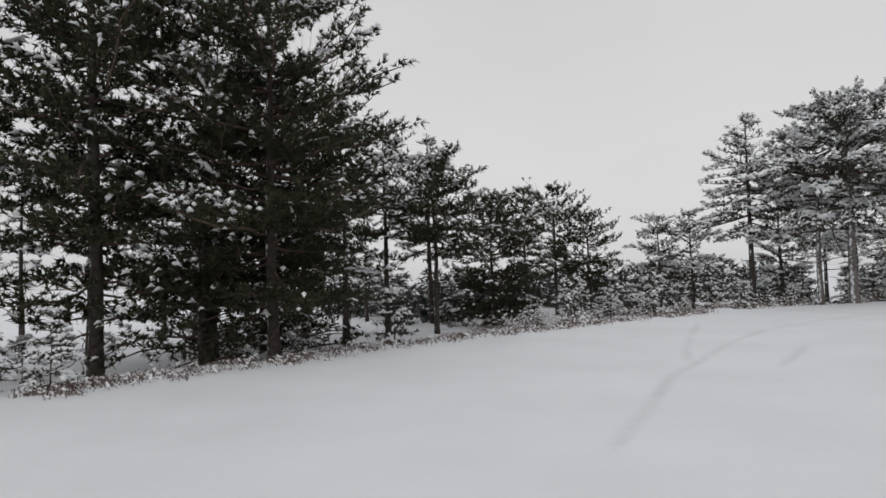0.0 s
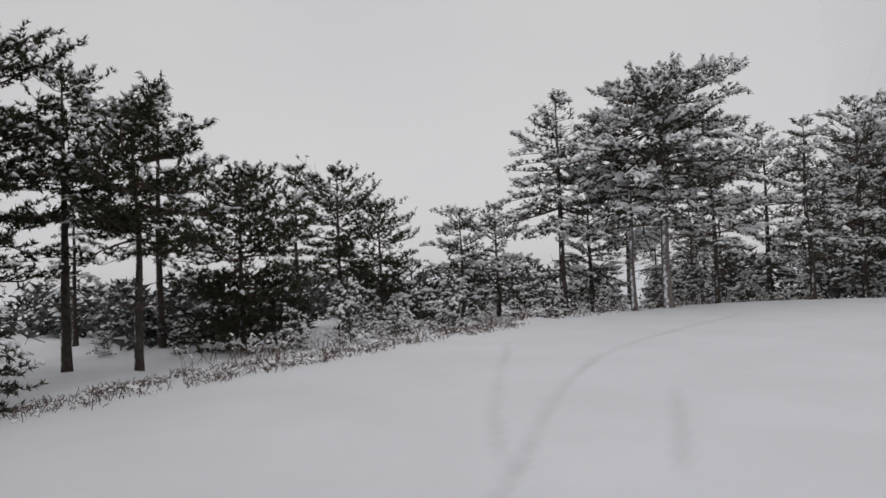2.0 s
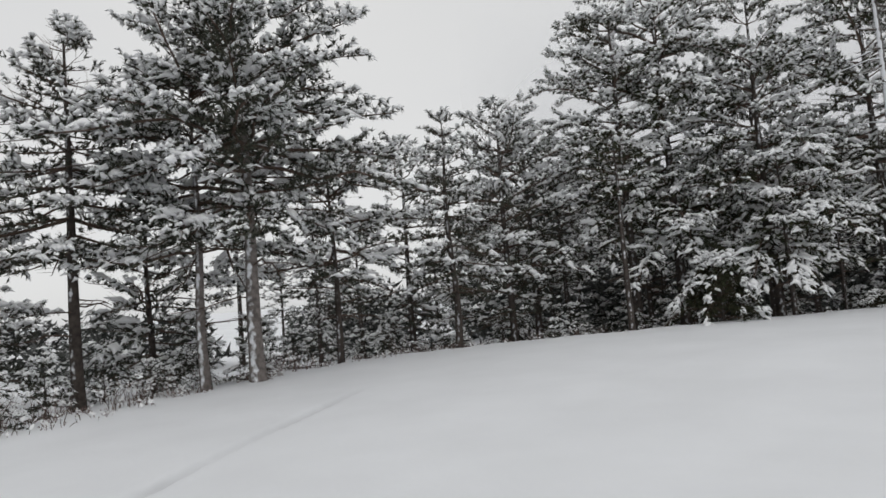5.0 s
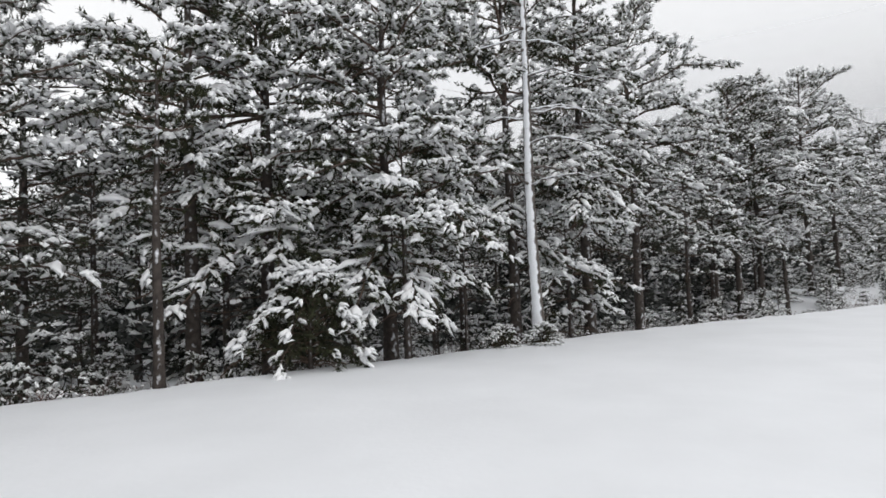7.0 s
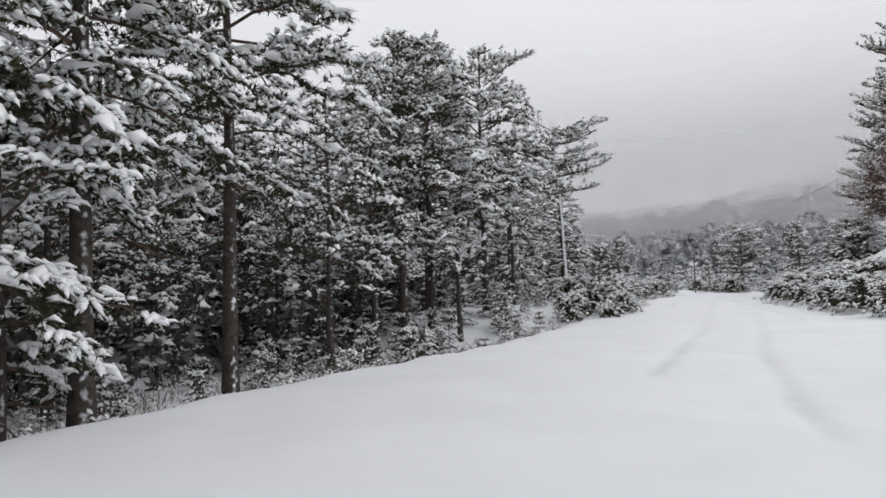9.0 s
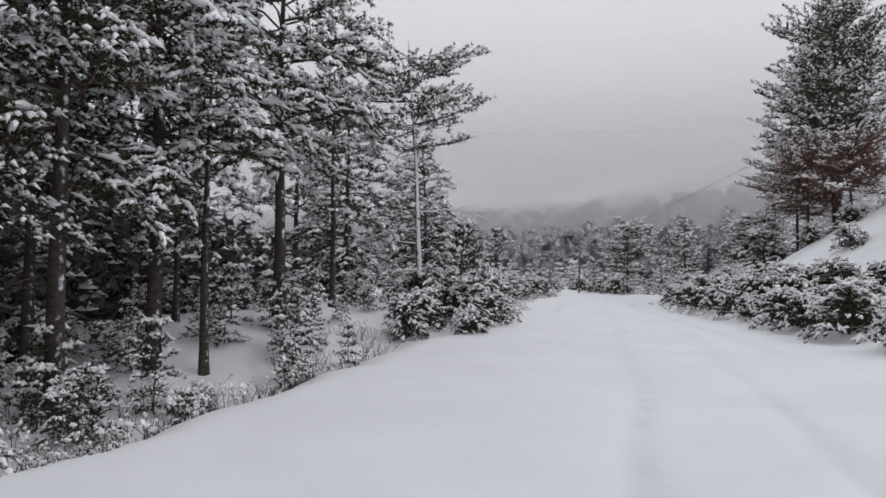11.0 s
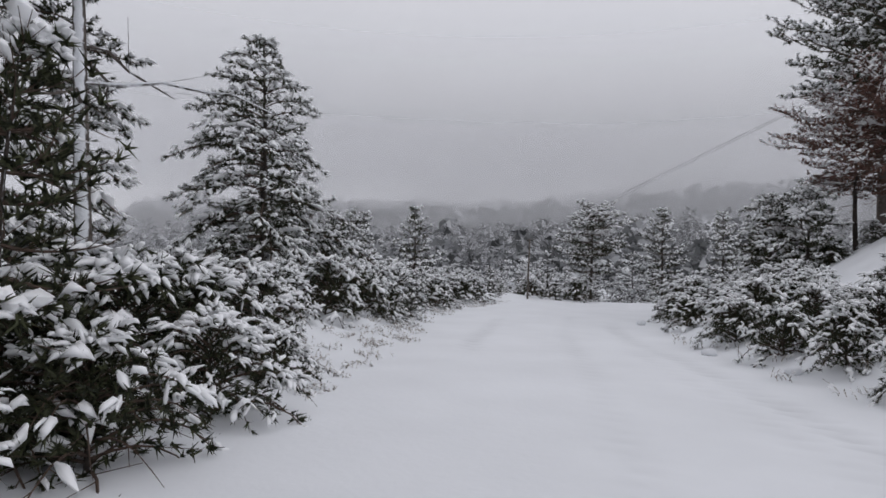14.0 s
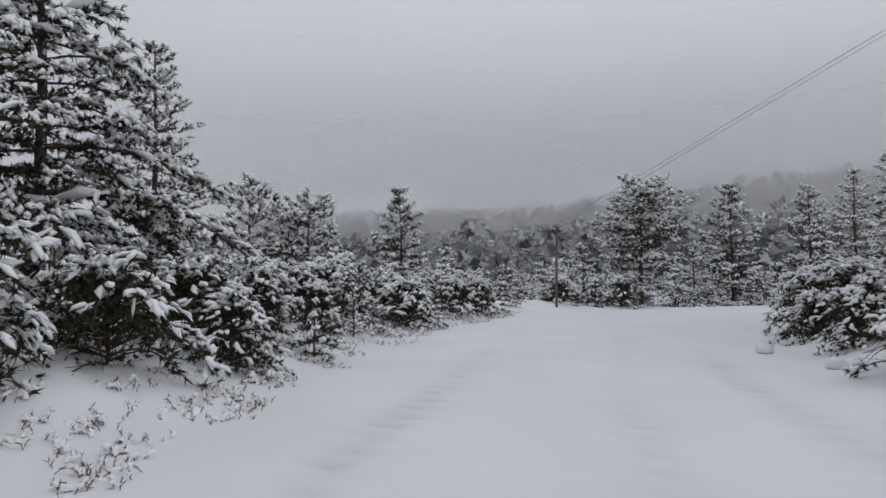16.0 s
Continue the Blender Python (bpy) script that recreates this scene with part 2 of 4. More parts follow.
def cover(at, cell=0.3):
    """How many shoots lie over each one in its own column of air: in all, and close above it."""
    key = np.floor(at[:, :2] / cell).astype(np.int64)
    code = key[:, 0] * 100003 + key[:, 1]
    order = np.lexsort((-at[:, 2], code))
    above, close, start = np.zeros(len(at)), np.zeros(len(at)), 0
    c, z = code[order], -at[order, 2]
    for i in range(len(order)):
        if c[i] != c[start]:
            start = i
        n = np.searchsorted(z[start:i + 1], z[i] - 0.1, side="left")
        above[order[i]] = n
        close[order[i]] = n - np.searchsorted(z[start:i + 1], z[i] - 0.6, side="left")
    return above, close


def fingers(rng, at, way, length, size, rounded=False):
    """Small drooping fingers of snow, each lying on one shoot."""
    n, up = len(at), np.array([0, 0, 1.0])
    d = way * np.array([1, 1, 0.5]) - 0.12 * up
    d /= np.linalg.norm(d, axis=1, keepdims=True) + 1e-9
    across = np.cross(d, up)
    across /= np.linalg.norm(across, axis=1, keepdims=True) + 1e-9
    over = np.cross(across, d)
    ln, w = length * rng.uniform(0.7, 1.4, (n, 1)), size * rng.uniform(0.6, 1.4, (n, 1))
    k, rows = (5, ((0.0, 0.9, 0.62), (0.6, 0.85, 0.45))) if rounded else (4, ((0.3, 1.0, 0.6),))
    parts = [at - d * ln * 0.25]
    for along_it, wide, lift in rows:
        mid = at + d * ln * along_it + up * (w * lift - ln * 0.18 * max(0, along_it) ** 2)
        for j in range(k):
            a = 2 * math.pi * j / k
            parts.append(mid + (across * math.cos(a) + over * math.sin(a) * 0.7) * w * wide * rng.uniform(0.75, 1.2, (n, 1)))
    parts.append(at + d * ln * 0.85 - up * ln * 0.2)
    i, m = np.arange(k), len(rows)
    j, last = (i + 1) % k, m * k + 1
    faces = [np.stack([0 * i, 1 + i, 1 + j], 1), np.stack([0 * i + last, last - k + j, last - k + i], 1)]
    if rounded:
        faces += [np.stack([1 + i, 1 + k + i, 1 + k + j], 1), np.stack([1 + i, 1 + k + j, 1 + j], 1)]
    faces = np.concatenate(faces)
    return np.stack(parts, 1).reshape(-1, 3), (np.arange(n)[:, None, None] * (last + 1) + faces).reshape(-1, 3)


def halved(v, q):
    """Quads as triangles."""
    return v, np.concatenate([q[:, [0, 1, 2]], q[:, [0, 2, 3]]])


def snow_caps(rng, at, way, size, rounded=True):
    """Lumps of snow that lie on the twigs, longer along the twig than across it."""
    n, k = len(at), 5
    flat = way * np.array([1, 1, 0.35])
    flat /= np.linalg.norm(flat, axis=1, keepdims=True) + 1e-9
    across = np.cross(flat, np.array([0, 0, 1.0]))
    across /= np.linalg.norm(across, axis=1, keepdims=True) + 1e-9
    a = np.arange(k) * 2 * np.pi / k
    s = size * rng.uniform(0.5, 1.5, (n, 1, 1))
    jag = rng.uniform(0.75, 1.25, (n, k, 1))
    ring = (flat[:, None] * np.cos(a)[:, None] * 1.25 + across[:, None] * np.sin(a)[:, None] * 0.85) * s * jag
    low = ring * (0.9 if rounded else 1.0) + at[:, None] - np.array([0, 0, 0.5]) * s * rng.uniform(0.2, 1, (n, k, 1))
    top = at[:, None] + np.array([0, 0, 0.55]) * s + rng.normal(0, 0.1, (n, 1, 3)) * s
    i, j = np.arange(k), (np.arange(k) + 1) % k
    if not rounded:
        o = np.arange(n)[:, None] * (k + 1)
        return np.concatenate([low, top], 1).reshape(-1, 3), np.stack([o + i, o + j, o + k + 0 * i], -1).reshape(-1, 3)
    mid = ring * 0.82 + at[:, None] + np.array([0, 0, 0.22]) * s
    o = np.arange(n)[:, None] * (2 * k + 1)
    f = [np.stack(q, -1).reshape(-1, 3) for q in ((o + i, o + j, o + k + j), (o + i, o + k + j, o + k + i), (o + k + i, o + k + j, o + 2 * k + 0 * i))]
    return np.concatenate([low, mid, top], 1).reshape(-1, 3), np.concatenate(f)


def snow_fingers(rng, twigs, size, sides=4, rings=3):
    """Long pillows of snow that lie along the twigs, blunt towards the tip and sagging over it."""
    n = len(twigs)
    a, d = twigs[:, :1], twigs[:, 1:] - twigs[:, :1]
    ln = np.linalg.norm(d, axis=2, keepdims=True)
    across = np.cross(d, np.array([0, 0, 1.0]))
    across /= np.linalg.norm(across, axis=2, keepdims=True) + 1e-9
    w = np.minimum(size * rng.uniform(0.55, 1.5, (n, 1, 1)), 0.42 * ln)
    t = (np.linspace(0.12, 1.06, rings)[None, :, None] + rng.uniform(-0.06, 0.06, (n, rings, 1)))
    mid = a + d * t + np.array([0, 0, 1.0]) * (0.55 * w - 0.16 * ln * t ** 3) + across * rng.normal(0, 0.12, (n, rings, 1)) * w
    rad = w * np.array((0.35, 1.05, 0.15))[None, :, None]
    ang = np.arange(sides) * 2 * np.pi / sides + 0.3
    jag = rng.uniform(0.78, 1.22, (n, rings, sides, 1))
    ring = across[:, :, None] * np.cos(ang)[:, None] + np.array([0, 0, 0.72]) * np.sin(ang)[:, None]
    verts = (mid[:, :, None] + ring * rad[:, :, None] * jag).reshape(-1, 3)
    base = np.arange(n * rings).reshape(n, rings)[:, :-1, None] * sides
    i, j = np.arange(sides), (np.arange(sides) + 1) % sides
    return verts, np.stack([base + i, base + j, base + sides + j, base + sides + i], -1).reshape(-1, 4)


def crown_reach(shape, s):
    if shape == "cone":
        return (1 - s) ** 0.66 * (0.6 + 0.4 * min(1, s * 6))
    if shape == "round":
        return max(0.14, 1 - abs(2 * s - 0.8) ** 3 * 0.5)
    if shape == "umbrella":
        return 0.45 + 0.55 * min(1, s * 1.8) - 0.55 * max(0, s - 0.75) * 4 * 0.55
    return max(0.25, (1 - s) ** 0.5)  # shrub


def limbs_of(rng, h, r, base, shape, count, trunk_at):
    """Limbs of a conifer: polylines (n, 6, 3) and their lengths."""
    paths, lens = [], []
    per = {"shrub": 1, "round": 2}.get(shape, 5)
    lobes = rng.uniform(0, 6.28, 3)
    for i in range(count):
        w = i // per
        s = min(0.995, (w * per + per * rng.uniform(0.35, 0.65) if per > 1 else i + rng.uniform(0, 1)) / count)
        if shape == "umbrella":  # flat tiers with air between them
            s = min(0.995, (math.floor(s * 5) + 0.5 + 0.32 * math.sin(3.1 * i)) / 5)
        if shape == "round":
            s = min(0.995, max(0.0, s + rng.uniform(-0.07, 0.07)))
        z = h * (base + ((0.95 if shape == "umbrella" else 0.985) - base) * s)
        az = w * (0.7 if per > 2 else 1.2) + (i % per) * 6.2832 / per + rng.uniform(-0.4, 0.4) if per > 1 else i * 2.39996 + rng.uniform(-0.5, 0.5)
        side = 2.2 if shape == "umbrella" else 1.0
        uneven = 1 + side * (0.16 * math.sin(az + lobes[0] + 3 * s) + 0.13 * math.sin(2 * az + lobes[1] - 5 * s))
        ln = max(0.18, r * crown_reach(shape, s) * rng.uniform(0.66, 1.1) * uneven)
        if shape == "cone":
            rise, sag = -0.22 + 0.9 * s ** 1.5, 0.35
        elif shape == "shrub":
            rise, sag = 0.22 + 0.7 * s, 0.1
        else:
            rise, sag = (0.02 + 0.16 * s, 0.2) if shape == "umbrella" else (-0.15 + 0.8 * s, 0.3)
        rise += rng.uniform(-0.12, 0.12) * (2.2 if shape == "round" else 1)
        if shape == "round":
            rise = min(rise, 0.9 * (h - z) / ln + 0.1)
        t = np.linspace(0, 1, 6)
        bend = rng.uniform(-0.25, 0.25)
        hx, hy = math.cos(az), math.sin(az)
        cx, cy = trunk_at(z)
        p = np.zeros((6, 3))
        p[:, 0] = cx + ln * (t * hx - bend * t * t * hy)
        p[:, 1] = cy + ln * (t * hy + bend * t * t * hx)
        p[:, 2] = z + ln * (rise * t + sag * (t * t - t) - (0.38 * t ** 3 if shape == "shrub" else 0))
        if shape == "round":  # crooked boughs
            p[1:] += np.cumsum(rng.normal(0, 0.032, (5, 3)), 0) * ln
        paths.append(p), lens.append(ln)
    return np.array(paths), np.array(lens)


def sprays(rng, paths, lens, bare, gap, droop=0.0, step=0.2):
    """Side twigs along each limb, and the places, directions and limbs of the needle shoots on them."""
    twigs, of_limb, at, way, limb, up = [], [], [], [], [], np.array([0, 0, 1.0])
    for i, (p, ln) in enumerate(zip(paths, lens)):
        ns = max(3, int(ln / step))
        for j in range(ns + 1):
            t = min(1.0, bare + (1 - bare) * (j / ns) + rng.uniform(-0.04, 0.04))
            f = t * 5
            a = min(4, int(f))
            q = p[a] + (p[a + 1] - p[a]) * (f - a)
            d = p[a + 1] - p[a]
            d = d / (math.sqrt(d @ d) + 1e-9)
            turn = (1 if j % 2 else -1) * rng.uniform(0.5, 1.15) if j < ns else rng.uniform(-0.2, 0.2)
            c, s = math.cos(turn), math.sin(turn)
            e = np.array([d[0] * c - d[1] * s, d[0] * s + d[1] * c, d[2] + rng.uniform(-0.1, 0.5) - droop])
            e /= math.sqrt(e @ e)
            tl = (0.16 + 0.42 * ln * (1.08 - t) ** 0.8 * (0.4 + 0.6 * (1 - abs(2 * t - 1)))) * rng.uniform(0.7, 1.25)
            tl = min(tl, 0.95)
            twigs.append((q, q + e * tl + up * 0.12 * tl))
            of_limb.append(i)
            m = max(2, int(tl / gap) + 1)
            w = ((np.arange(m) + 0.9) / m)[:, None]
            side = np.array([-e[1], e[0], 0.0]) * np.where(np.arange(m) % 2, 1.0, -1.0)[:, None]
            at.append(q + e * tl * w + up * 0.12 * tl * w * w + side * min(0.1, 0.25 * tl) * rng.uniform(0.2, 1, (m, 1)) * (1.2 - w))
            way.append(e * 0.8 + side * 0.55 * (1.15 - w) + up * 0.3)
            limb += [i] * m
    at, way = np.concatenate(at), np.concatenate(way)
    at, way = at + rng.normal(0, 0.025, at.shape), way + rng.normal(0, 0.25, way.shape)
    way /= np.linalg.norm(way, axis=1, keepdims=True)
    return np.array(twigs), np.array(of_limb), at, way, np.array(limb)


def conifer(name, h, r, base=0.35, shape="cone", count=44, snow=0.5, seed=1, lean=(0, 0), girth=None, bark=None, leaf=None, coarse=1.0,
            gap=0.095, needle=0.145, width=0.017, cap=0.05, blades=7, dead=5, droop=0.0, bare=0.22, depth=3.0, gaps=0.25, rounded=False, arch=0.0):
    """A pine with trunk, limbs, needle crown and its load of snow, standing at the origin. coarse: how much larger its shoots are."""
    rng = np.random.default_rng(seed)
    bark, leaf = bark or BARK, leaf or NEEDLES
    girth = girth or 0.012 * h + 0.03
    gap, needle, width, cap = gap * coarse, needle * coarse ** 0.6, width * coarse, cap * coarse ** 0.8
    root = new(name)
    wob = rng.uniform(-0.035, 0.035, 4) * min(1, h / 5)

    def trunk_at(z):
        t = z / h
        return (lean[0] * t + wob[0] * math.sin(5 * t) + wob[1] * math.sin(9 * t), lean[1] * t + wob[2] * math.sin(4.3 * t) + wob[3] * math.sin(8 * t))

    zs = np.linspace(-0.5, h, 16)
    spine = np.array([[*trunk_at(max(z, 0)), z] for z in zs])
    rad = girth * np.clip(1 - 0.93 * np.clip(zs, 0, h) / h, 0.04, 1) ** 0.85
    rad[:2] *= (1.35, 1.15)
    v, f = tubes(spine[None], rad[None], 10)
    soup("trunk", v, f, bark, root, smooth=True)
    paths, lens = limbs_of(rng, h, r, base, shape, count, trunk_at)
    load = np.where(rng.uniform(0, 1, count) < 0.5, rng.uniform(0.9, 1.5, count), rng.uniform(0.1, 0.6, count))  # some boughs carry much snow, others little
    t = np.linspace(0, 1, 6)
    paths[:, :, 2] += (arch * lens * (0.7 + 0.4 * load))[:, None] * (0.9 * t - 1.5 * t ** 2.2)
    twigs, of_limb, at, way, limb = sprays(rng, paths, lens, bare, gap, droop, 0.2 * coarse ** 0.5)
    lr = (0.006 + 0.011 * lens)[:, None] * np.linspace(1, 0.3, 6)
    pieces = [tubes(paths, lr, 4)]
    pieces.append(tubes(twigs, np.full((len(twigs), 2), 0.005) * np.array([1, 0.5]), 3))
    for i in range(dead):  # bare dead branches below the crown
        z = h * base * rng.uniform(0.4, 1.08)
        az, ln = rng.uniform(0, 6.28), r * rng.uniform(0.25, 0.85 if bark is BARK_SNOWY else 0.62)
        t = np.linspace(0, 1, 6)
        cx, cy = trunk_at(z)
        bow = rng.uniform(-0.2, 0.2)
        p = np.stack([cx + ln * (t * math.cos(az) - bow * t * t * math.sin(az)), cy + ln * (t * math.sin(az) + bow * t * t * math.cos(az)), z + ln * (0.12 * t - rng.uniform(0.1, 0.5) * t * t)], 1)
        p[1:] += np.cumsum(rng.normal(0, 0.035, (5, 3)), 0) * ln
        stubs = [tubes(p[None], np.linspace(0.037 if bark is BARK_SNOWY else 0.017, 0.008, 6)[None], 5)]
        for w in (2, 3, 4):
            q = p[w] + np.outer(np.linspace(0, 1, 6), rng.normal(0, 0.14, 3) * ln)
            stubs.append(tubes(q[None], np.linspace(0.007, 0.003, 6)[None], 4))
        soup("dead_branch", *merge(stubs), bark if bark is BARK_SNOWY else TWIG, root)
    v, f = merge(pieces)
    wood = soup("branchwork", v, f, bark if bark is BARK_SNOWY else TWIG, root)
    tagged(wood, kind="stuff")
    keep = clumps(rng, at, 1.1) > gaps + rng.uniform(-0.1, 0.1, len(at))
    at, way, limb = at[keep], way[keep], limb[keep]
    above, close = cover(at)
    thick = max(1.0, len(at) / 1500)
    chance = snow * 1.5 * np.exp(-above / (depth * thick)) * np.exp(-close / 1.6) * (0.1 + load[limb]) * np.clip(2.2 * clumps(rng, at, 0.9) - 0.1, 0.15, 1.2)
    on = rng.uniform(0, 1, len(at)) < chance
    v, f = tufts(rng, at, way - np.array([0, 0, 0.55]) * on[:, None], needle, width, blades)
    crown = soup("crown", v, f, leaf, root)
    tagged(crown, kind="stuff")
    pieces = [fingers(rng, at[on] + np.array([0, 0, 0.03]), way[on], needle * 1.3, cap, rounded)]
    more = on & (rng.uniform(0, 1, len(at)) < 0.55 * snow)
    pieces.append(fingers(rng, at[more] + rng.normal(0, 0.045 * coarse, (more.sum(), 3)), way[more] + rng.normal(0, 0.5, (more.sum(), 3)), needle * 1.1, cap * 0.85, rounded))
    half = twigs.mean(1)
    cell = set(map(tuple, np.floor(at[on] / 0.3).astype(int)))
    near = np.array([tuple(c) in cell for c in np.floor(half / 0.3).astype(int)])
    near &= rng.uniform(0, 1, len(half)) < 0.65 * snow
    rich = near & (load[of_limb] > 0.85)
    for some, wide in ((near & ~rich, 1.15), (rich, 1.9 if snow > 0.6 else 1.1)):
        if some.any():
            pieces.append(halved(*snow_fingers(rng, twigs[some] + np.array([0, 0, 0.02]), cap * wide)))
    tagged(soup("snow_load", *merge(pieces), SNOW_LOAD, wood, "white snow lying on the branches", smooth=True), kind="stuff")
    return root


def stand(root, x, y, z, turn=0.0, label="", category="tree", group="", size=1.0):
    root.matrix_basis = pose(x, y, z, 0, 0, turn) @ Matrix.Scale(size, 4)
    return tagged(root, label, category, group)


# ---- the ground: one snow-covered sheet ----
LEFT_EDGE = np.array([(-8, -14), (-1, -2.5), (6.2, 6.1), (9.8, 9.9), (13.8, 13.3), (18.5, 16.8), (23.2, 18.6), (27.5, 19), (31, 17.6), (34.5, 14.8), (37.9, 11.8),
                      (41, 9.8), (45.2, 6), (48.3, 2.3), (52.1, -0.5), (56.7, -4.1), (61, -7.7), (66, -10.9), (71.7, -14.3), (77.5, -17.8), (82, -22.5), (85.5, -30), (87, -42), (84, -70)], float)
RIGHT_EDGE = np.array([(8, -34), (13, -12), (16, -3), (21, 2.2), (28, 2.6), (34, 0), (42, -5.2), (50, -9.8), (55, -12.4), (62, -16), (66.5, -18.8), (70.4, -22.2),
                       (74.5, -27), (77.5, -33), (79, -42), (76, -70)], float)


def aside(edge, x, y, left):
    """Distance from a polyline, positive on its left (or right) side."""
    best, sign = np.full(x.shape, 1e9), np.ones(x.shape)
    for a, b in zip(edge[:-1], edge[1:]):
        d = b - a
        t = np.clip(((x - a[0]) * d[0] + (y - a[1]) * d[1]) / (d @ d), 0, 1)
        dx, dy = x - a[0] - t * d[0], y - a[1] - t * d[1]
        q = np.hypot(dx, dy)
        s = np.sign(d[0] * dy - d[1] * dx)
        near = q < best
        best, sign = np.where(near, q, best), np.where(near, s, sign)
    return best * sign * (1 if left else -1)


def smooth(t):
    t = np.clip(t, 0, 1)
    return t * t * (3 - 2 * t)


def waves(x, y, size, seed):
    """Soft undulation from a few crossed sine waves."""
    rng = np.random.default_rng(seed)
    out = 0 * x
    for _ in range(7):
        a, k, p = rng.uniform(0, 6.28), rng.uniform(0.6, 1.7) / size, rng.uniform(0, 6.28)
        out = out + np.sin((x * math.cos(a) + y * math.sin(a)) * k * 6.28 + p + 1.3 * np.sin((x * math.sin(a) - y * math.cos(a)) * k * 3.1 + p))
    return out / 7


# wheel tracks on the road: centre lines with their widths
TRACKS = [
    [(13.2, 5.4), (13.47, 6.37), (13.76, 7.3), (14.16, 8.33), (14.67, 9.63), (15.55, 11.67), (16.13, 13.31)],
    [(10.9, 0.8), (11.8, 2.7), (12.6, 4.5), (13.34, 5.61), (13.83, 6.45), (14.55, 7.65), (15.33, 8.8), (16.6, 10.4), (18.5, 12.1), (20.8, 13.75), (24.0, 15.75)],
    [(14.2, 4.9), (14.6, 5.52), (15.22, 6.41), (16.16, 7.82)],
    [(42.0, 2.2), (43.0, 1.5), (44.6, 0.2), (47.0, -1.6), (49.3, -3.6), (52.4, -5.7), (57, -9.1), (62, -12.6), (68, -16.6), (74, -21.4)],
    [(38.2, 2.6), (39.8, 1.7), (42.2, 0.0), (43.9, -1.1), (47.1, -3.7), (50.4, -6.2), (53.5, -8.6), (58, -11.8), (64, -15.4), (70, -19.6)],
    [(51.0, -8.2), (54.4, -10.3), (57.3, -12.0), (60.1, -13.7), (63.0, -15.4), (65.4, -16.7), (68, -18.4), (71, -20.8)],
    [(64.6, -11.9), (66.3, -12.9), (68.0, -14.1), (70.4, -15.8), (73, -17.6)],
]


def ground_z(x, y):
    x, y = np.asarray(x, float), np.asarray(y, float)
    dl, dr = aside(LEFT_EDGE, x, y, True), aside(RIGHT_EDGE, x, y, False)
    dl = dl + np.where(np.abs(dl) < 3, 0.28 * waves(x, y, 2.6, 11) + 0.1 * waves(x, y, 0.9, 12), 0)
    z = 0.02 * waves(x, y, 5.0, 3) + 0.009 * waves(x, y, 0.9, 4)
    late = smooth((x - 54) / 7)
    deep = smooth((x - 26) / 8)
    s = np.maximum(dl, 0)
    berm = 0.01 * np.exp(-((dl - 0.35) / 0.5) ** 2)
    drop = -(0.35 + 0.55 * deep) * smooth(s / (5.0 - 2.7 * deep))
    rise = 0.5 * smooth(s / 2.2) - 0.6 * smooth((s - 5) / 9)
    z = z + np.where(dl > -2, (1 - late) * (berm + drop) + late * rise, 0)
    rough = smooth(s / 1.5)
    z = z + rough * (0.10 * waves(x, y, 2.2, 5) + 0.07 * waves(x, y, 0.7, 6)) * (dl > 0)
    q = np.maximum(dr, 0)
    bank = smooth((x - 44) / 12) * (1 - smooth((x - 74) / 14) * 0.75)
    z = z + (dr > 0) * bank * (0.45 * smooth(q / 1.3) + 0.3 * np.clip(q - 1.8, 0, 2) + 0.62 * np.clip(q - 3.8, 0, 8) + 0.05 * np.clip(q - 11.8, 0, 60))
    z = z + (dr > 0) * smooth(q / 1.5) * (0.09 * waves(x, y, 1.9, 8) + 0.04 * waves(x, y, 0.6, 9))
    # low ground past the bend, then the wooded hillside
    f = (x - 86) * 0.80 - (y + 26) * 0.60
    g = 0.6 * (x - 86) + 0.8 * (y + 26)
    hill = smooth((45 - y) / 60) * (0.62 + 0.34 * smooth((40 - g) / 150) + 0.05 * waves(x, y, 90, 33))
    z = z - 1.3 * smooth(f / 14) * (dl > 0) + hill * (0.085 * np.clip(f - 30, 0, 110) + 0.23 * np.clip(f - 105, 0, 260))
    return z


def tracks_z(x, y):
    z = 0 * x
    for n, line in enumerate(TRACKS):
        pts = np.array(line, float)
        t = np.linspace(0, len(pts) - 1, 12 * len(pts))
        fine = np.stack([np.interp(t, np.arange(len(pts)), pts[:, 0]), np.interp(t, np.arange(len(pts)), pts[:, 1])], 1)
        d = np.abs(aside(fine, x, y, True))
        end = np.minimum(np.hypot(x - fine[0, 0], y - fine[0, 1]), np.hypot(x - fine[-1, 0], y - fine[-1, 1]))
        depth = (0.036 if n < 3 else 0.042) * (0.65 + 0.5 * waves(x, y, 3.0, 20 + n)) * smooth(end / 0.8) * (1 - (0.5 if n < 5 else 0.0) * smooth((x - 45) / 6))
        z = z - depth * np.exp(-((d / (0.075 if n < 3 else 0.13)) ** (4 if n < 3 else 2))) + 0.22 * depth * np.exp(-(((d - (0.17 if n < 3 else 0.32)) / (0.05 if n < 3 else 0.12)) ** 2))
    return z


def spaced(lo, hi, step, far, growth=1.22):
    core = list(np.arange(lo, hi + step / 2, step))
    a, d = [], step
    while (a[-1] if a else lo) > -far:
        d = min(d * growth, 160)
        a.append((a[-1] if a else lo) - d)
    b, d = [], step
    while (b[-1] if b else hi) < far:
        d = min(d * growth, 160)
        b.append((b[-1] if b else hi) + d)
    return np.array(a[::-1] + core + b)


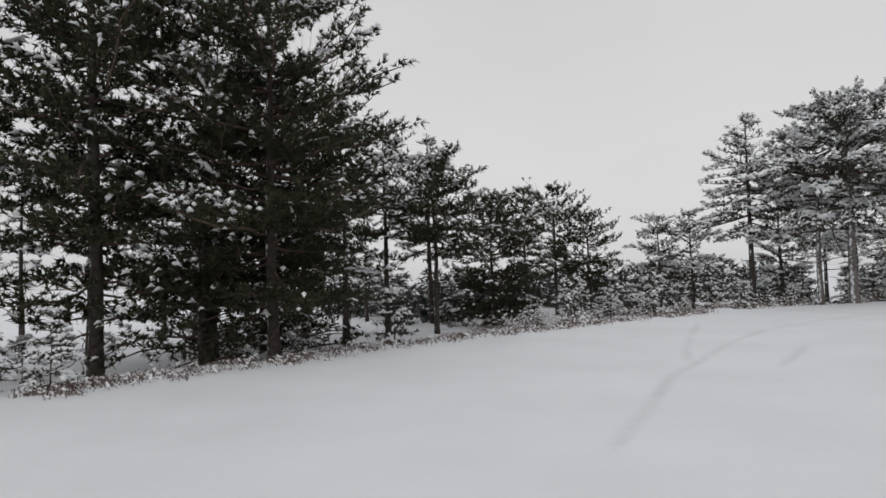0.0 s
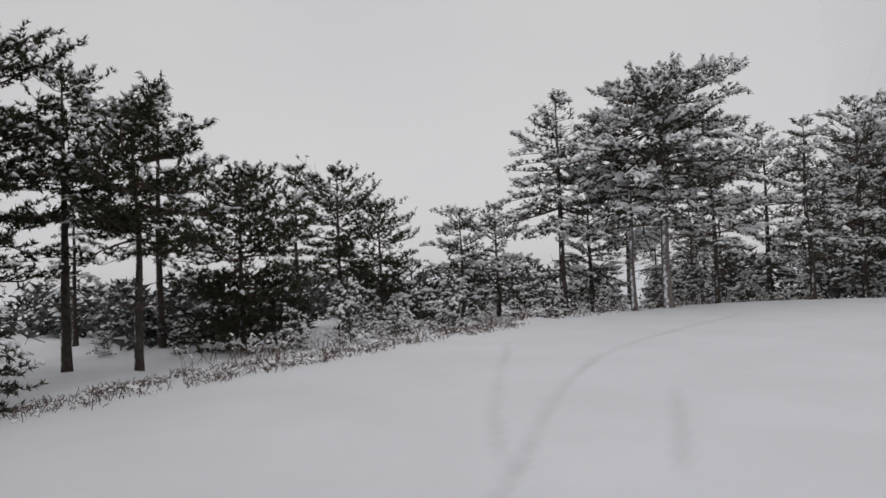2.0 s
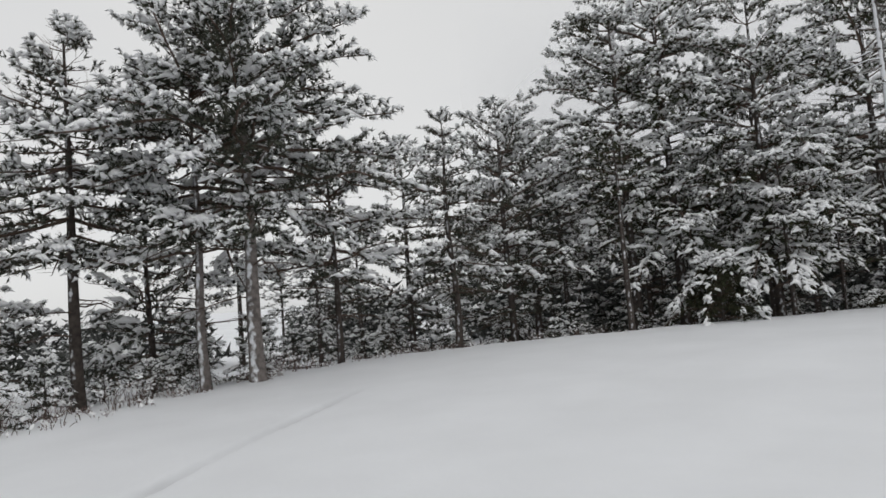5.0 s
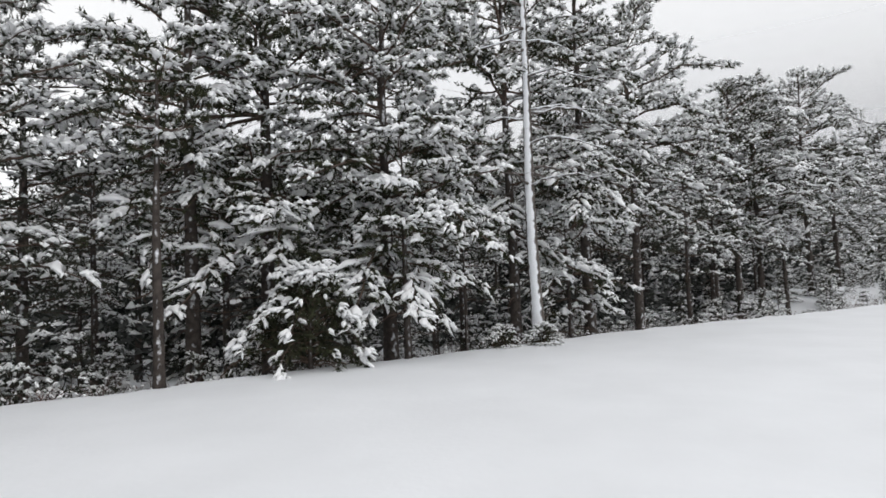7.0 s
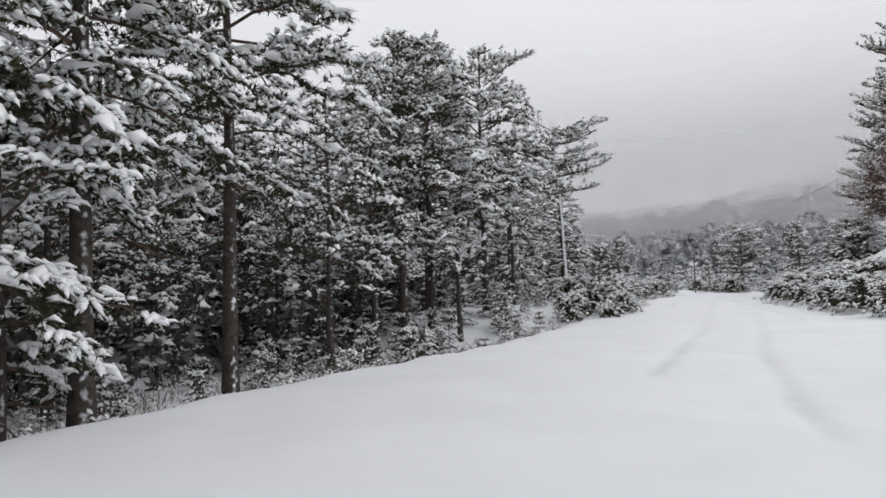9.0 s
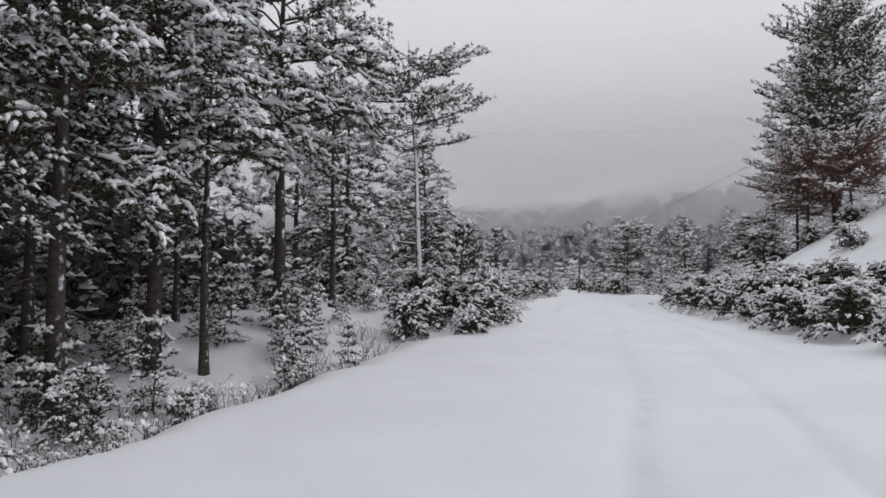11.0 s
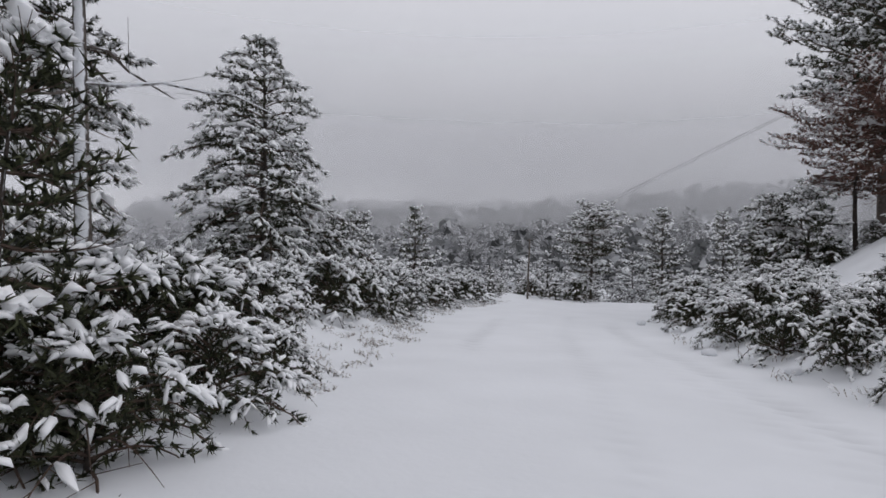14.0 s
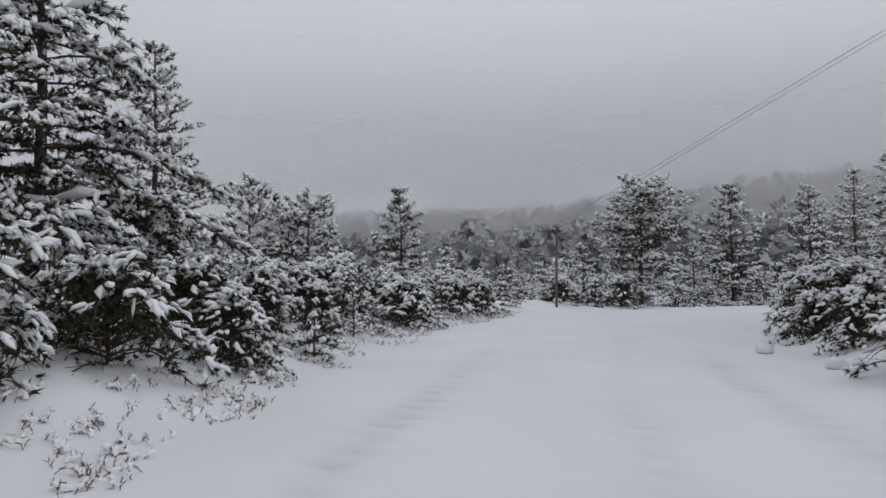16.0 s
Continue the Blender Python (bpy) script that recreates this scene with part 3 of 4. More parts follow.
def build_ground():
    xs, ys = spaced(9, 76, 0.24, 2600, 1.18), spaced(-23, 17, 0.24, 2600, 1.18)
    xs = np.unique(np.concatenate([xs[(xs < 10.4) | (xs > 24)], np.arange(10.5, 23.9, 0.1)]))
    ys = np.unique(np.concatenate([ys[(ys < 0.4) | (ys > 16)], np.arange(0.5, 15.9, 0.1)]))
    xs = np.unique(np.concatenate([xs[(xs < 37.4) | (xs > 49)], np.arange(37.5, 48.9, 0.12)]))
    ys = np.unique(np.concatenate([ys[(ys < -6) | (ys > 0.4)], np.arange(-5.9, 0.4, 0.12)]))
    gx, gy = np.meshgrid(xs, ys)
    z = ground_z(gx, gy)
    core = (gx > 0) & (gx < 92) & (gy > -34) & (gy < 26)
    rut = np.zeros(z.shape)
    rut[core] = tracks_z(gx[core], gy[core])
    z += rut
    nx, ny = len(xs), len(ys)
    idx = np.arange(nx * ny).reshape(ny, nx)
    quads = np.stack([idx[:-1, :-1], idx[:-1, 1:], idx[1:, 1:], idx[1:, :-1]], -1).reshape(-1, 4)
    ob = soup("ground", np.stack([gx, gy, z], -1).reshape(-1, 3), quads, ROAD_SNOW, smooth=True)
    packed = ob.data.attributes.new("packed", "FLOAT", "POINT")
    packed.data.foreach_set("value", np.clip(-rut / 0.045, 0, 1).ravel().astype(np.float32))
    tagged(ob, "snow-covered forest road and ground with faint wheel tracks", "ground", kind="structure")


build_ground()


def gz(x, y):
    return float(ground_z(np.array([float(x)]), np.array([float(y)]))[0])


# ---- trees along the outer edge of the bend ----
def pine(x, y, top, r, label, turn=0.0, group="pines along the bend", name="pine_tree", **kw):
    """A single pine with its own shape; top is the height of its tip above the road."""
    z = gz(x, y)
    return stand(conifer(name, top - z, r, **kw), x, y, z - 0.05, turn, label, "tree", group)


DARK = "tall dark green pine with little snow at the road bend"
pine(6.1, 8.6, 8.0, 2.6, DARK, seed=11, base=0.14, shape="round", count=116, snow=0.3, gap=0.07, blades=8, gaps=0.06, bare=0.16)
pine(4.4, 9.6, 9.6, 2.6, DARK, seed=12, base=0.16, shape="round", count=106, snow=0.3, gap=0.07, blades=8, gaps=0.06, bare=0.16)
pine(2.8, 8.0, 9.2, 2.3, DARK, seed=13, base=0.12, shape="round", count=88, snow=0.3, gap=0.07, blades=8, gaps=0.06, bare=0.16, coarse=1.4)
pine(1.2, 10.6, 11.0, 2.4, DARK, seed=14, base=0.25, shape="round", count=77, snow=0.3, gap=0.07, blades=8, gaps=0.06, bare=0.16, coarse=1.4)
pine(0.2, 7.0, 9.0, 2.2, DARK, seed=15, base=0.2, shape="round", count=63, snow=0.3, gap=0.07, blades=8, gaps=0.06, bare=0.16, coarse=1.4)
pine(6.3, 15.1, 6.6, 1.9, DARK, seed=51, base=0.3, shape="round", count=63, snow=0.3, gap=0.07, blades=8, gaps=0.06, bare=0.16)
pine(4.6, 12.6, 7.6, 2.2, DARK, seed=52, base=0.05, shape="round", count=85, snow=0.3, gap=0.07, blades=8, gaps=0.06, bare=0.16)
pine(4.7, 8.4, 3.0, 1.7, "dense dark young pine at the bend", seed=57, base=0.04, shape="shrub", count=51, snow=0.3, blades=8, gaps=0.06)
pine(6.0, 11.4, 3.4, 1.8, "dense dark young pine at the bend", seed=58, base=0.04, shape="shrub", count=51, snow=0.3, blades=8, gaps=0.06)
pine(7.4, 16.5, 6.2, 1.2, "slim pine with a small crown behind the bend", seed=16, base=0.5, shape="round", count=40, snow=0.3, gap=0.075, blades=8, gaps=0.1)
pine(9.05, 15.3, 5.0, 1.9, "slender pine with a rounded crown at the bend", seed=17, base=0.48, shape="round", count=62, snow=0.45, gap=0.075, blades=8, gaps=0.1)
pine(10.9, 18.2, 4.2, 1.7, "dense dark young pine at the bend", seed=18, base=0.04, shape="round", count=105, snow=0.3, gap=0.075, blades=8, gaps=0.06)
pine(12.4, 21.6, 5.0, 1.0, "slim pine with a small crown behind the bend", seed=19, base=0.4, shape="cone", count=40, snow=0.45, gap=0.075, blades=8, gaps=0.1)
pine(13.9, 23.7, 5.2, 1.6, "bushy pine with a dark crown at the bend", seed=20, base=0.35, shape="round", count=60, snow=0.3, gap=0.075, blades=8, gaps=0.1)
pine(15.4, 24.0, 4.0, 1.5, "bushy pine with a dark crown at the bend", seed=21, base=0.25, shape="round", count=54, snow=0.3, gap=0.075, blades=8, gaps=0.1)
pine(18.4, 23.8, 3.8, 1.3, "young pine dusted with snow at the bend", leaf=NEEDLES_RIME, seed=22, base=0.15, shape="round", count=44, snow=1.1, depth=7.0, arch=0.2)
pine(20.0, 24.4, 3.9, 1.7, "young pine dusted with snow at the bend", leaf=NEEDLES_RIME, seed=23, base=0.1, shape="round", count=50, snow=1.1, depth=7.0, arch=0.2)
pine(21.0, 20.7, 7.35, 2.4, "pointed pine with open snowy branches", seed=24, base=0.38, shape="cone", count=70, leaf=NEEDLES_RIME, snow=1.25, depth=8.0, arch=0.15)
pine(23.0, 19.7, 6.5, 2.5, "tall pine with a broad flat snowy crown", seed=25, base=0.42, shape="round", count=50, leaf=NEEDLES_RIME, snow=1.3, depth=8.0, arch=0.2, bare=0.35, bark=BARK_GREY)
pine(23.7, 18.9, 7.4, 3.3, "tall pine with a broad flat snowy crown", seed=26, base=0.48, shape="round", count=60, leaf=NEEDLES_RIME, snow=1.3, depth=8.0, arch=0.2, bare=0.3, girth=0.16, bark=BARK_GREY, gap=0.08, gaps=0.1)
pine(22.9, 22.4, 4.6, 1.7, "young pine dusted with snow at the bend", leaf=NEEDLES_RIME, seed=59, base=0.12, shape="round", count=50, snow=1.1, depth=7.0, arch=0.2)
pine(26.4, 20.0, 5.2, 2.1, "open-crowned pine dusted with snow", leaf=NEEDLES_RIME, seed=27, base=0.35, shape="round", count=44, snow=1.1, depth=7.0, arch=0.2)
pine(29.3, 18.9, 6.1, 1.8, "frosted pine beside the road bend", leaf=NEEDLES_RIME, seed=28, base=0.24, shape="cone", count=64, snow=1.25, depth=8.0, arch=0.2)
pine(32.6, 19.8, 7.2, 2.0, "frosted pine beside the road bend", leaf=NEEDLES_RIME, seed=29, base=0.2, shape="round", count=70, snow=1.25, depth=8.0, arch=0.2)
pine(34.6, 20.4, 7.4, 1.9, "frosted pine beside the road bend", leaf=NEEDLES_RIME, seed=30, base=0.24, shape="round", count=64, snow=1.25, depth=8.0, arch=0.2)
pine(30.8, 22.4, 6.4, 1.8, "frosted pine beside the road bend", leaf=NEEDLES_RIME, seed=53, base=0.2, shape="round", count=54, snow=1.25, depth=8.0, arch=0.2)
HEAVY = "large pine with boughs loaded with snow"
LOAD = dict(depth=10.0, gaps=0.14, snow=1.15, arch=0.4, bare=0.24, gap=0.072, blades=7)
pine(37.3, 16.6, 11.6, 3.2, HEAVY, seed=31, base=0.26, shape="round", count=72, **LOAD)
pine(35.6, 17.3, 10.2, 2.1, HEAVY, seed=32, base=0.34, shape="round", count=57, **LOAD)
pine(38.0, 14.0, 9.8, 2.6, HEAVY, seed=33, base=0.24, shape="round", count=57, droop=0.2, **LOAD)
pine(33.4, 16.3, 5.6, 0.9, "thin pine with a bare trunk", seed=34, base=0.7, shape="round", count=22, snow=0.7)
pine(39.3, 10.9, 11.8, 2.8, "tall bare trunk plastered with snow at the roadside", seed=35, base=0.74, shape="umbrella", count=28, snow=0.8,
     girth=0.15, bark=BARK_SNOWY, dead=30, lean=(-0.4, 0.02))
pine(38.8, 12.5, 3.2, 0.9, "thin snapped pine with a few snowy twigs", seed=54, base=0.75, shape="round", count=8, snow=0.8, girth=0.05)
pine(35.1, 14.5, 1.7, 1.25, "young pine bowed under heavy snow at the wood's edge", seed=75, base=0.1, shape="shrub", count=60, droop=0.3, rounded=True, coarse=0.8, **{**LOAD, "snow": 1.8})
pine(37.0, 13.3, 4.6, 1.7, "young pine bowed under heavy snow at the wood's edge", seed=76, base=0.3, shape="round", count=40, droop=0.25, rounded=True, coarse=0.85, **{**LOAD, "snow": 1.6})
pine(43.4, 9.9, 11.8, 3.3, HEAVY, seed=36, base=0.34, shape="cone", count=74, droop=0.1, **LOAD)
pine(41.6, 11.8, 10.6, 2.8, HEAVY, seed=55, base=0.3, shape="round", count=57, **LOAD)
pine(42.2, 10.4, 3.4, 1.4, "young pine bowed under heavy snow at the wood's edge", seed=77, base=0.3, shape="round", count=30, droop=0.25, rounded=True, coarse=0.85, **{**LOAD, "snow": 1.6})
pine(46.8, 8.4, 10.6, 2.9, HEAVY, seed=37, base=0.4, shape="round", count=53, **LOAD)
pine(54.4, 3.9, 9.8, 2.9, HEAVY, seed=38, base=0.36, shape="round", count=64, **LOAD)
pine(56.6, 2.6, 10.5, 3.1, HEAVY, seed=39, base=0.36, shape="round", count=72, **LOAD)
pine(59.2, -0.2, 11.3, 3.2, HEAVY, seed=40, base=0.4, shape="round", count=60, **LOAD)
pine(63.9, -5.8, 9.8, 3.3, "leaning pine with a bare snowy trunk and wide top", seed=41, base=0.56, shape="umbrella", count=38, snow=0.6,
     bark=BARK_SNOWY, girth=0.12, lean=(-0.5, 0.7), dead=12)
pine(67.4, -3.9, 9.0, 3.2, HEAVY, seed=42, base=0.12, shape="cone", count=72, **LOAD)
pine(70.6, -2.4, 9.6, 2.6, HEAVY, seed=56, base=0.14, shape="round", count=57, **LOAD)
pine(74.25, -9.85, 8.7, 3.5, "conical snowy pine above the roadside shrubs", seed=43, base=0.08, shape="cone", count=100, snow=1.15, depth=12.0, gaps=0.1, droop=0.15, lean=(0.1, 0.2), arch=0.55, gap=0.07)
pine(83.4, -11.2, 8.8, 2.1, "conical snowy pine above the roadside shrubs", seed=44, base=0.15, shape="cone", count=90, snow=1.0, depth=6.0)

# pines past the roadside shrubs and across the low ground
YOUNG = "young pine white with snow past the bend"
pine(87.4, -20.6, 5.1, 1.7, YOUNG, seed=60, base=0.06, shape="cone", count=58, snow=1.1, depth=7.0, group="pines past the bend", coarse=1.6)
pine(87.0, -14.4, 5.1, 1.5, YOUNG, seed=61, base=0.1, shape="round", count=46, snow=1.1, depth=7.0, group="pines past the bend", coarse=1.6)
pine(86.2, -16.5, 4.4, 1.7, YOUNG, seed=62, base=0.1, shape="round", count=46, snow=1.1, depth=7.0, group="pines past the bend", coarse=1.6)
pine(88.2, -34.0, 6.9, 2.3, "snowy pine with a double crown across the low ground", seed=63, base=0.3, shape="umbrella", count=60, snow=1.1, depth=7.0, group="pines past the bend", coarse=1.6)
pine(90.2, -35.6, 6.3, 2.1, "snowy pine with a double crown across the low ground", seed=64, base=0.3, shape="umbrella", count=50, snow=1.1, depth=7.0, group="pines past the bend", coarse=1.6)
pine(89.2, -41.4, 7.0, 2.5, "snowy conical pine across the road", seed=65, base=0.06, shape="cone", count=80, snow=1.1, depth=7.0, group="pines past the bend", coarse=1.6)
pine(88.2, -46.6, 7.0, 2.3, "snowy conical pine across the road", seed=66, base=0.05, shape="cone", count=75, snow=1.1, depth=7.0, group="pines past the bend", coarse=1.6)
pine(92.8, -57.5, 9.6, 3.0, "snowy conical pine across the road", seed=67, base=0.05, shape="cone", count=75, snow=1.1, depth=7.0, group="pines past the bend", coarse=1.6)
pine(93.4, -63.4, 12.0, 3.9, "snowy conical pine across the road", seed=68, base=0.05, shape="cone", count=75, snow=1.1, depth=7.0, group="pines past the bend", coarse=1.6)

# the bank inside the next curve
pine(73.6, -40.9, 23.0, 4.2, "very tall dark pine on the snowy bank", seed=70, base=0.3, shape="round", count=130, snow=0.5, group="trees on the bank", coarse=1.8, gaps=0.1)
pine(68.9, -34.4, 18.0, 3.5, "very tall dark pine on the snowy bank", seed=71, base=0.36, shape="round", count=140, snow=0.6, group="trees on the bank", coarse=1.7, gaps=0.1)
pine(66.2, -30.3, 12.6, 3.0, "tall dark pine on the snowy bank", seed=72, base=0.42, shape="round", count=80, snow=0.7, group="trees on the bank", coarse=1.3, gaps=0.12)
for n, (x, y, top, r) in enumerate([(66.4, -28.6, 9.0, 2.7), (69.4, -31.6, 8.8, 2.6), (63.2, -27.4, 8.4, 2.4)]):
    pine(x, y, top, r, "shrubby tree with russet leaves dusted with snow", seed=73 + n, base=0.42, shape="round", count=90, snow=0.75, leaf=NEEDLES_DRY,
         needle=0.13, width=0.018, name="russet_tree", group="trees on the bank", dead=3, depth=7.0, droop=0.1)

for n, (x, y, top, r) in enumerate([(71.6, -29.6, 4.9, 1.5), (69.8, -29.3, 5.1, 1.4), (73.0, -31.6, 5.5, 1.6)]):
    pine(x, y, top, r, "young pine white with snow on the roadside bank", seed=90 + n, base=0.1, shape="round", count=52, group="trees on the bank", **LOAD)

# ---- repeated trees and shrubs ----
def along(edge, s):
    """Place and left-hand normal at s metres along a polyline."""
    d = np.hypot(*np.diff(edge, axis=0).T)
    c = np.r_[0, np.cumsum(d)]
    i = int(np.clip(np.searchsorted(c, s) - 1, 0, len(d) - 1))
    w = (edge[i + 1] - edge[i]) / d[i]
    p = edge[i] + w * (s - c[i])
    return p, np.array([-w[1], w[0]])


rng0 = random.Random(7)
FOREST = [conifer("forest_pine", 9.5 + 0.5 * i, 2.0 + 0.15 * (i % 3), base=0.3 + 0.05 * (i % 3), shape=("round", "cone")[i % 2], count=46, snow=0.95, depth=6.0, arch=0.3, leaf=NEEDLES_RIME, seed=100 + i, dead=3, coarse=1.5) for i in range(5)]
SAPLING = [conifer("young_pine", 1.9 + 0.35 * i, 0.9 + 0.1 * i, base=0.05, shape=("cone", "round", "shrub", "cone")[i], count=30, snow=1.2, depth=7.0, leaf=NEEDLES_RIME, arch=0.25, seed=120 + i, dead=0, girth=0.03, gaps=0.05, coarse=1.25) for i in range(4)]
SHRUB = [conifer("snowy_shrub", 0.95 + 0.15 * i, 1.0 + 0.1 * (i % 3), base=0.03, shape="shrub", count=40 + 3 * i, snow=1.4, seed=140 + i, dead=0, girth=0.025,
                 droop=0.3, bare=0.08, depth=7.0, gaps=0.12, coarse=0.8, cap=0.044, rounded=True, arch=0.25) for i in range(4)]
MIDWOOD = [conifer("frosted_pine", 4.2 + 0.9 * i, 1.5 + 0.15 * i, base=0.06 + 0.05 * i, shape=("cone", "round", "cone", "round")[i], count=25, snow=1.15, depth=8.0, seed=160 + i, leaf=NEEDLES_FROST, dead=0, gaps=-0.1, coarse=3.0) for i in range(4)]
used = set()


def plant(kinds, x, y, label, category, group, size=1.0, sink=0.05, turn=None):
    """Sets one of the kinds at a place; the first use of each kind is the built one, later ones are copies."""
    k = rng0.randrange(len(kinds))
    ob, z = kinds[k], gz(x, y) - sink
    turn = rng0.uniform(0, 360) if turn is None else turn
    if ob.name in used:
        ob = copy_thing(ob, pose(x, y, z, 0, 0, turn) @ Matrix.Scale(size, 4))
        return ob
    used.add(ob.name)
    return stand(ob, x, y, z, turn, label, category, group, size)


def clear(x, y, gap, taken):
    if any((x - a) ** 2 + (y - b) ** 2 < gap * gap for a, b in taken):
        return False
    taken.append((x, y))
    return True


taken = [(39.3, 10.9), (38.8, 12.5)]
for x, y in [(8.6, 20.6), (4.0, 19.2), (0.4, 18.0), (1.0, 22.4), (5.6, 23.6), (-3.4, 14.6), (-1.6, 19.8)]:
    plant(FOREST, x, y, "tall pine in the snowy wood beside the road", "tree", "pines in the wood", rng0.uniform(0.7, 0.85))
for i in range(800):  # the wood behind the edge of the bend
    p, nrm = along(LEFT_EDGE, rng0.uniform(56, 92))
    x, y = p + nrm * rng0.uniform(4.0, 24)
    if x < 62 and clear(x, y, 2.4, taken):
        plant(FOREST, x, y, "tall pine in the snowy wood beside the road", "tree", "pines in the wood", rng0.uniform(0.75, 1.05))
for x, y in [(28.4, 24.0), (31.6, 26.2), (34.0, 23.6), (30.0, 29.0), (36.2, 27.0), (33.4, 31.0), (27.6, 27.6), (37.6, 22.0)]:
    plant(FOREST, x, y, "tall pine in the snowy wood beside the road", "tree", "pines in the wood", rng0.uniform(0.55, 0.72))
taken = []
for i in range(400):  # young growth under the wood
    p, nrm = along(LEFT_EDGE, rng0.uniform(50, 93))
    x, y = p + nrm * (2.4 + 10 * rng0.uniform(0, 1) ** 1.1)
    if clear(x, y, 1.35, taken):
        plant(SAPLING, x, y, "young pine with snowy twigs under the wood", "tree", "young pines under the wood", rng0.uniform(0.45, 0.95))
for i in range(300):  # close growth behind the first part of the bend
    p, nrm = along(LEFT_EDGE, rng0.uniform(17, 58))
    x, y = p + nrm * (1.3 + 9 * rng0.uniform(0, 1) ** 1.3)
    if (x > 14 or rng0.random() < 0.22) and clear(x, y, 1.05, taken):
        plant(SAPLING, x, y, "young pine with snowy twigs under the wood", "tree", "young pines under the wood", rng0.uniform(0.4, 0.85))

SHRUB_LABEL = "low young pine bowed under thick snow at the roadside"
for x, y, s in [(57.6, -3.1, 0.9), (58.6, -3.9, 1.0), (59.8, -5.4, 1.25), (61.0, -6.2, 1.35), (60.2, -4.4, 1.1), (62.2, -6.9, 1.2), (63.6, -7.4, 1.0), (65.0, -8.0, 1.05), (66.6, -8.8, 1.0),
                (68.2, -10.2, 1.15), (69.6, -11.3, 1.1), (71.2, -12.1, 1.15), (70.2, -9.6, 1.2), (72.8, -13.1, 1.1), (74.6, -13.4, 1.25), (76.4, -15.0, 1.2), (78.4, -15.6, 1.35), (79.6, -17.4, 1.1),
                (57.3, -4.7, 0.8), (58.3, -5.3, 0.95), (59.3, -6.1, 1.05), (60.6, -7.0, 0.95), (62.2, -7.9, 0.85), (67.0, -7.0, 1.2), (64.4, -5.6, 1.2), (75.6, -12.0, 1.35), (80.4, -13.8, 1.5), (73.2, -11.0, 1.3), (62.4, -4.6, 1.2), (77.0, -13.2, 1.4), (81.6, -16.2, 1.4)]:
    plant(SHRUB, x, y, SHRUB_LABEL, "shrub", "snowy shrubs on the outer verge", s * (0.82 if x < 68 else 0.9))
plant(SHRUB, 38.8, 10.75, "low bush heaped with snow at the foot of a trunk", "shrub", "snowy shrubs on the outer verge", 0.42)
plant(SHRUB, 38.3, 11.6, "low bush heaped with snow at the foot of a trunk", "shrub", "snowy shrubs on the outer verge", 0.42)
pine(59.6, -5.5, 3.0, 1.15, "young pine with snow-covered branches at the roadside", seed=79, base=0.03, shape="cone", count=54, snow=0.95, depth=6.0, group="snowy shrubs on the outer verge", dead=0, girth=0.035)
taken = []
for i in range(560):  # shrubs on the bank
    p, nrm = along(RIGHT_EDGE, rng0.uniform(72, 108))
    o = 0.5 + 3.4 * rng0.uniform(0, 1) ** 1.2 if i % 6 else rng0.uniform(4.5, 10)
    x, y = p - nrm * o
    if clear(x, y, 1.02 if o < 4.2 else 2.4, taken):
        plant(SHRUB, x, y, "low bush heaped with snow on the roadside bank", "shrub", "snowy bushes on the bank", rng0.uniform(0.72, 1.02))
taken = []
for i in range(700):  # the young wood on the low ground ahead
    x, y = rng0.uniform(84, 150), rng0.uniform(-80, 12)
    f = (x - 86) * 0.80 - (y + 26) * 0.60
    if f < 4 or f > 62 or y > 0.9 * (x - 84) - 6:
        continue
    if float(aside(LEFT_EDGE, np.array([x]), np.array([y]), True)[0]) < 3.0:
        continue
    if clear(x, y, 3.3, taken):
        plant(MIDWOOD, x, y, "frosted pine in the young wood ahead", "tree", "pines in the young wood", rng0.uniform(0.55, 1.05))

for i in range(260):  # single pines up the lower slope
    f, g = rng0.uniform(62, 135), rng0.uniform(-75, 75)
    x, y = 86 + 0.8 * f + 0.6 * g, -26 - 0.6 * f + 0.8 * g
    if clear(x, y, 7.0, taken):
        plant(MIDWOOD, x, y, "frosted pine in the young wood ahead", "tree", "pines in the young wood", rng0.uniform(0.9, 1.6))


BUSH = [conifer("frosted_bush", 1.5 + 0.4 * i, 1.2 + 0.2 * i, base=0.03, shape="shrub", count=26, snow=1.15, depth=8.0, seed=180 + i, leaf=NEEDLES_FROST, dead=0, girth=0.04, gaps=0.0, coarse=2.0)
        for i in range(3)]
taken = [(84.8, -26.7), (84.0, -26.2), (83.2, -25.4)]
for i in range(170):  # close growth along the outer edge of the curve
    p, nrm = along(LEFT_EDGE, rng0.uniform(104, 131))
    o = 0.5 + 6.5 * rng0.uniform(0, 1) ** 1.4
    x, y = p + nrm * o
    if clear(x, y, 1.15, taken):
        if rng0.random() < 0.4:
            plant(SHRUB, x, y, "low bush heaped with snow past the curve", "shrub", "snowy bushes past the curve", rng0.uniform(0.9, 1.3))
        else:
            plant(SAPLING, x, y, "young pine with snowy twigs past the curve", "tree", "young pines past the curve", rng0.uniform(0.5, 0.95))
for i in range(160):  # frosted bushes beyond the far side of the curve
    p, nrm = along(LEFT_EDGE, rng0.uniform(112, 150))
    x, y = p + nrm * rng0.uniform(1.0, 7.5)
    if clear(x, y, 1.7, taken):
        plant(BUSH, x, y, "frosted bush beyond the far side of the curve", "shrub", "frosted bushes past the curve", rng0.uniform(0.5, 1.0))
taken = []
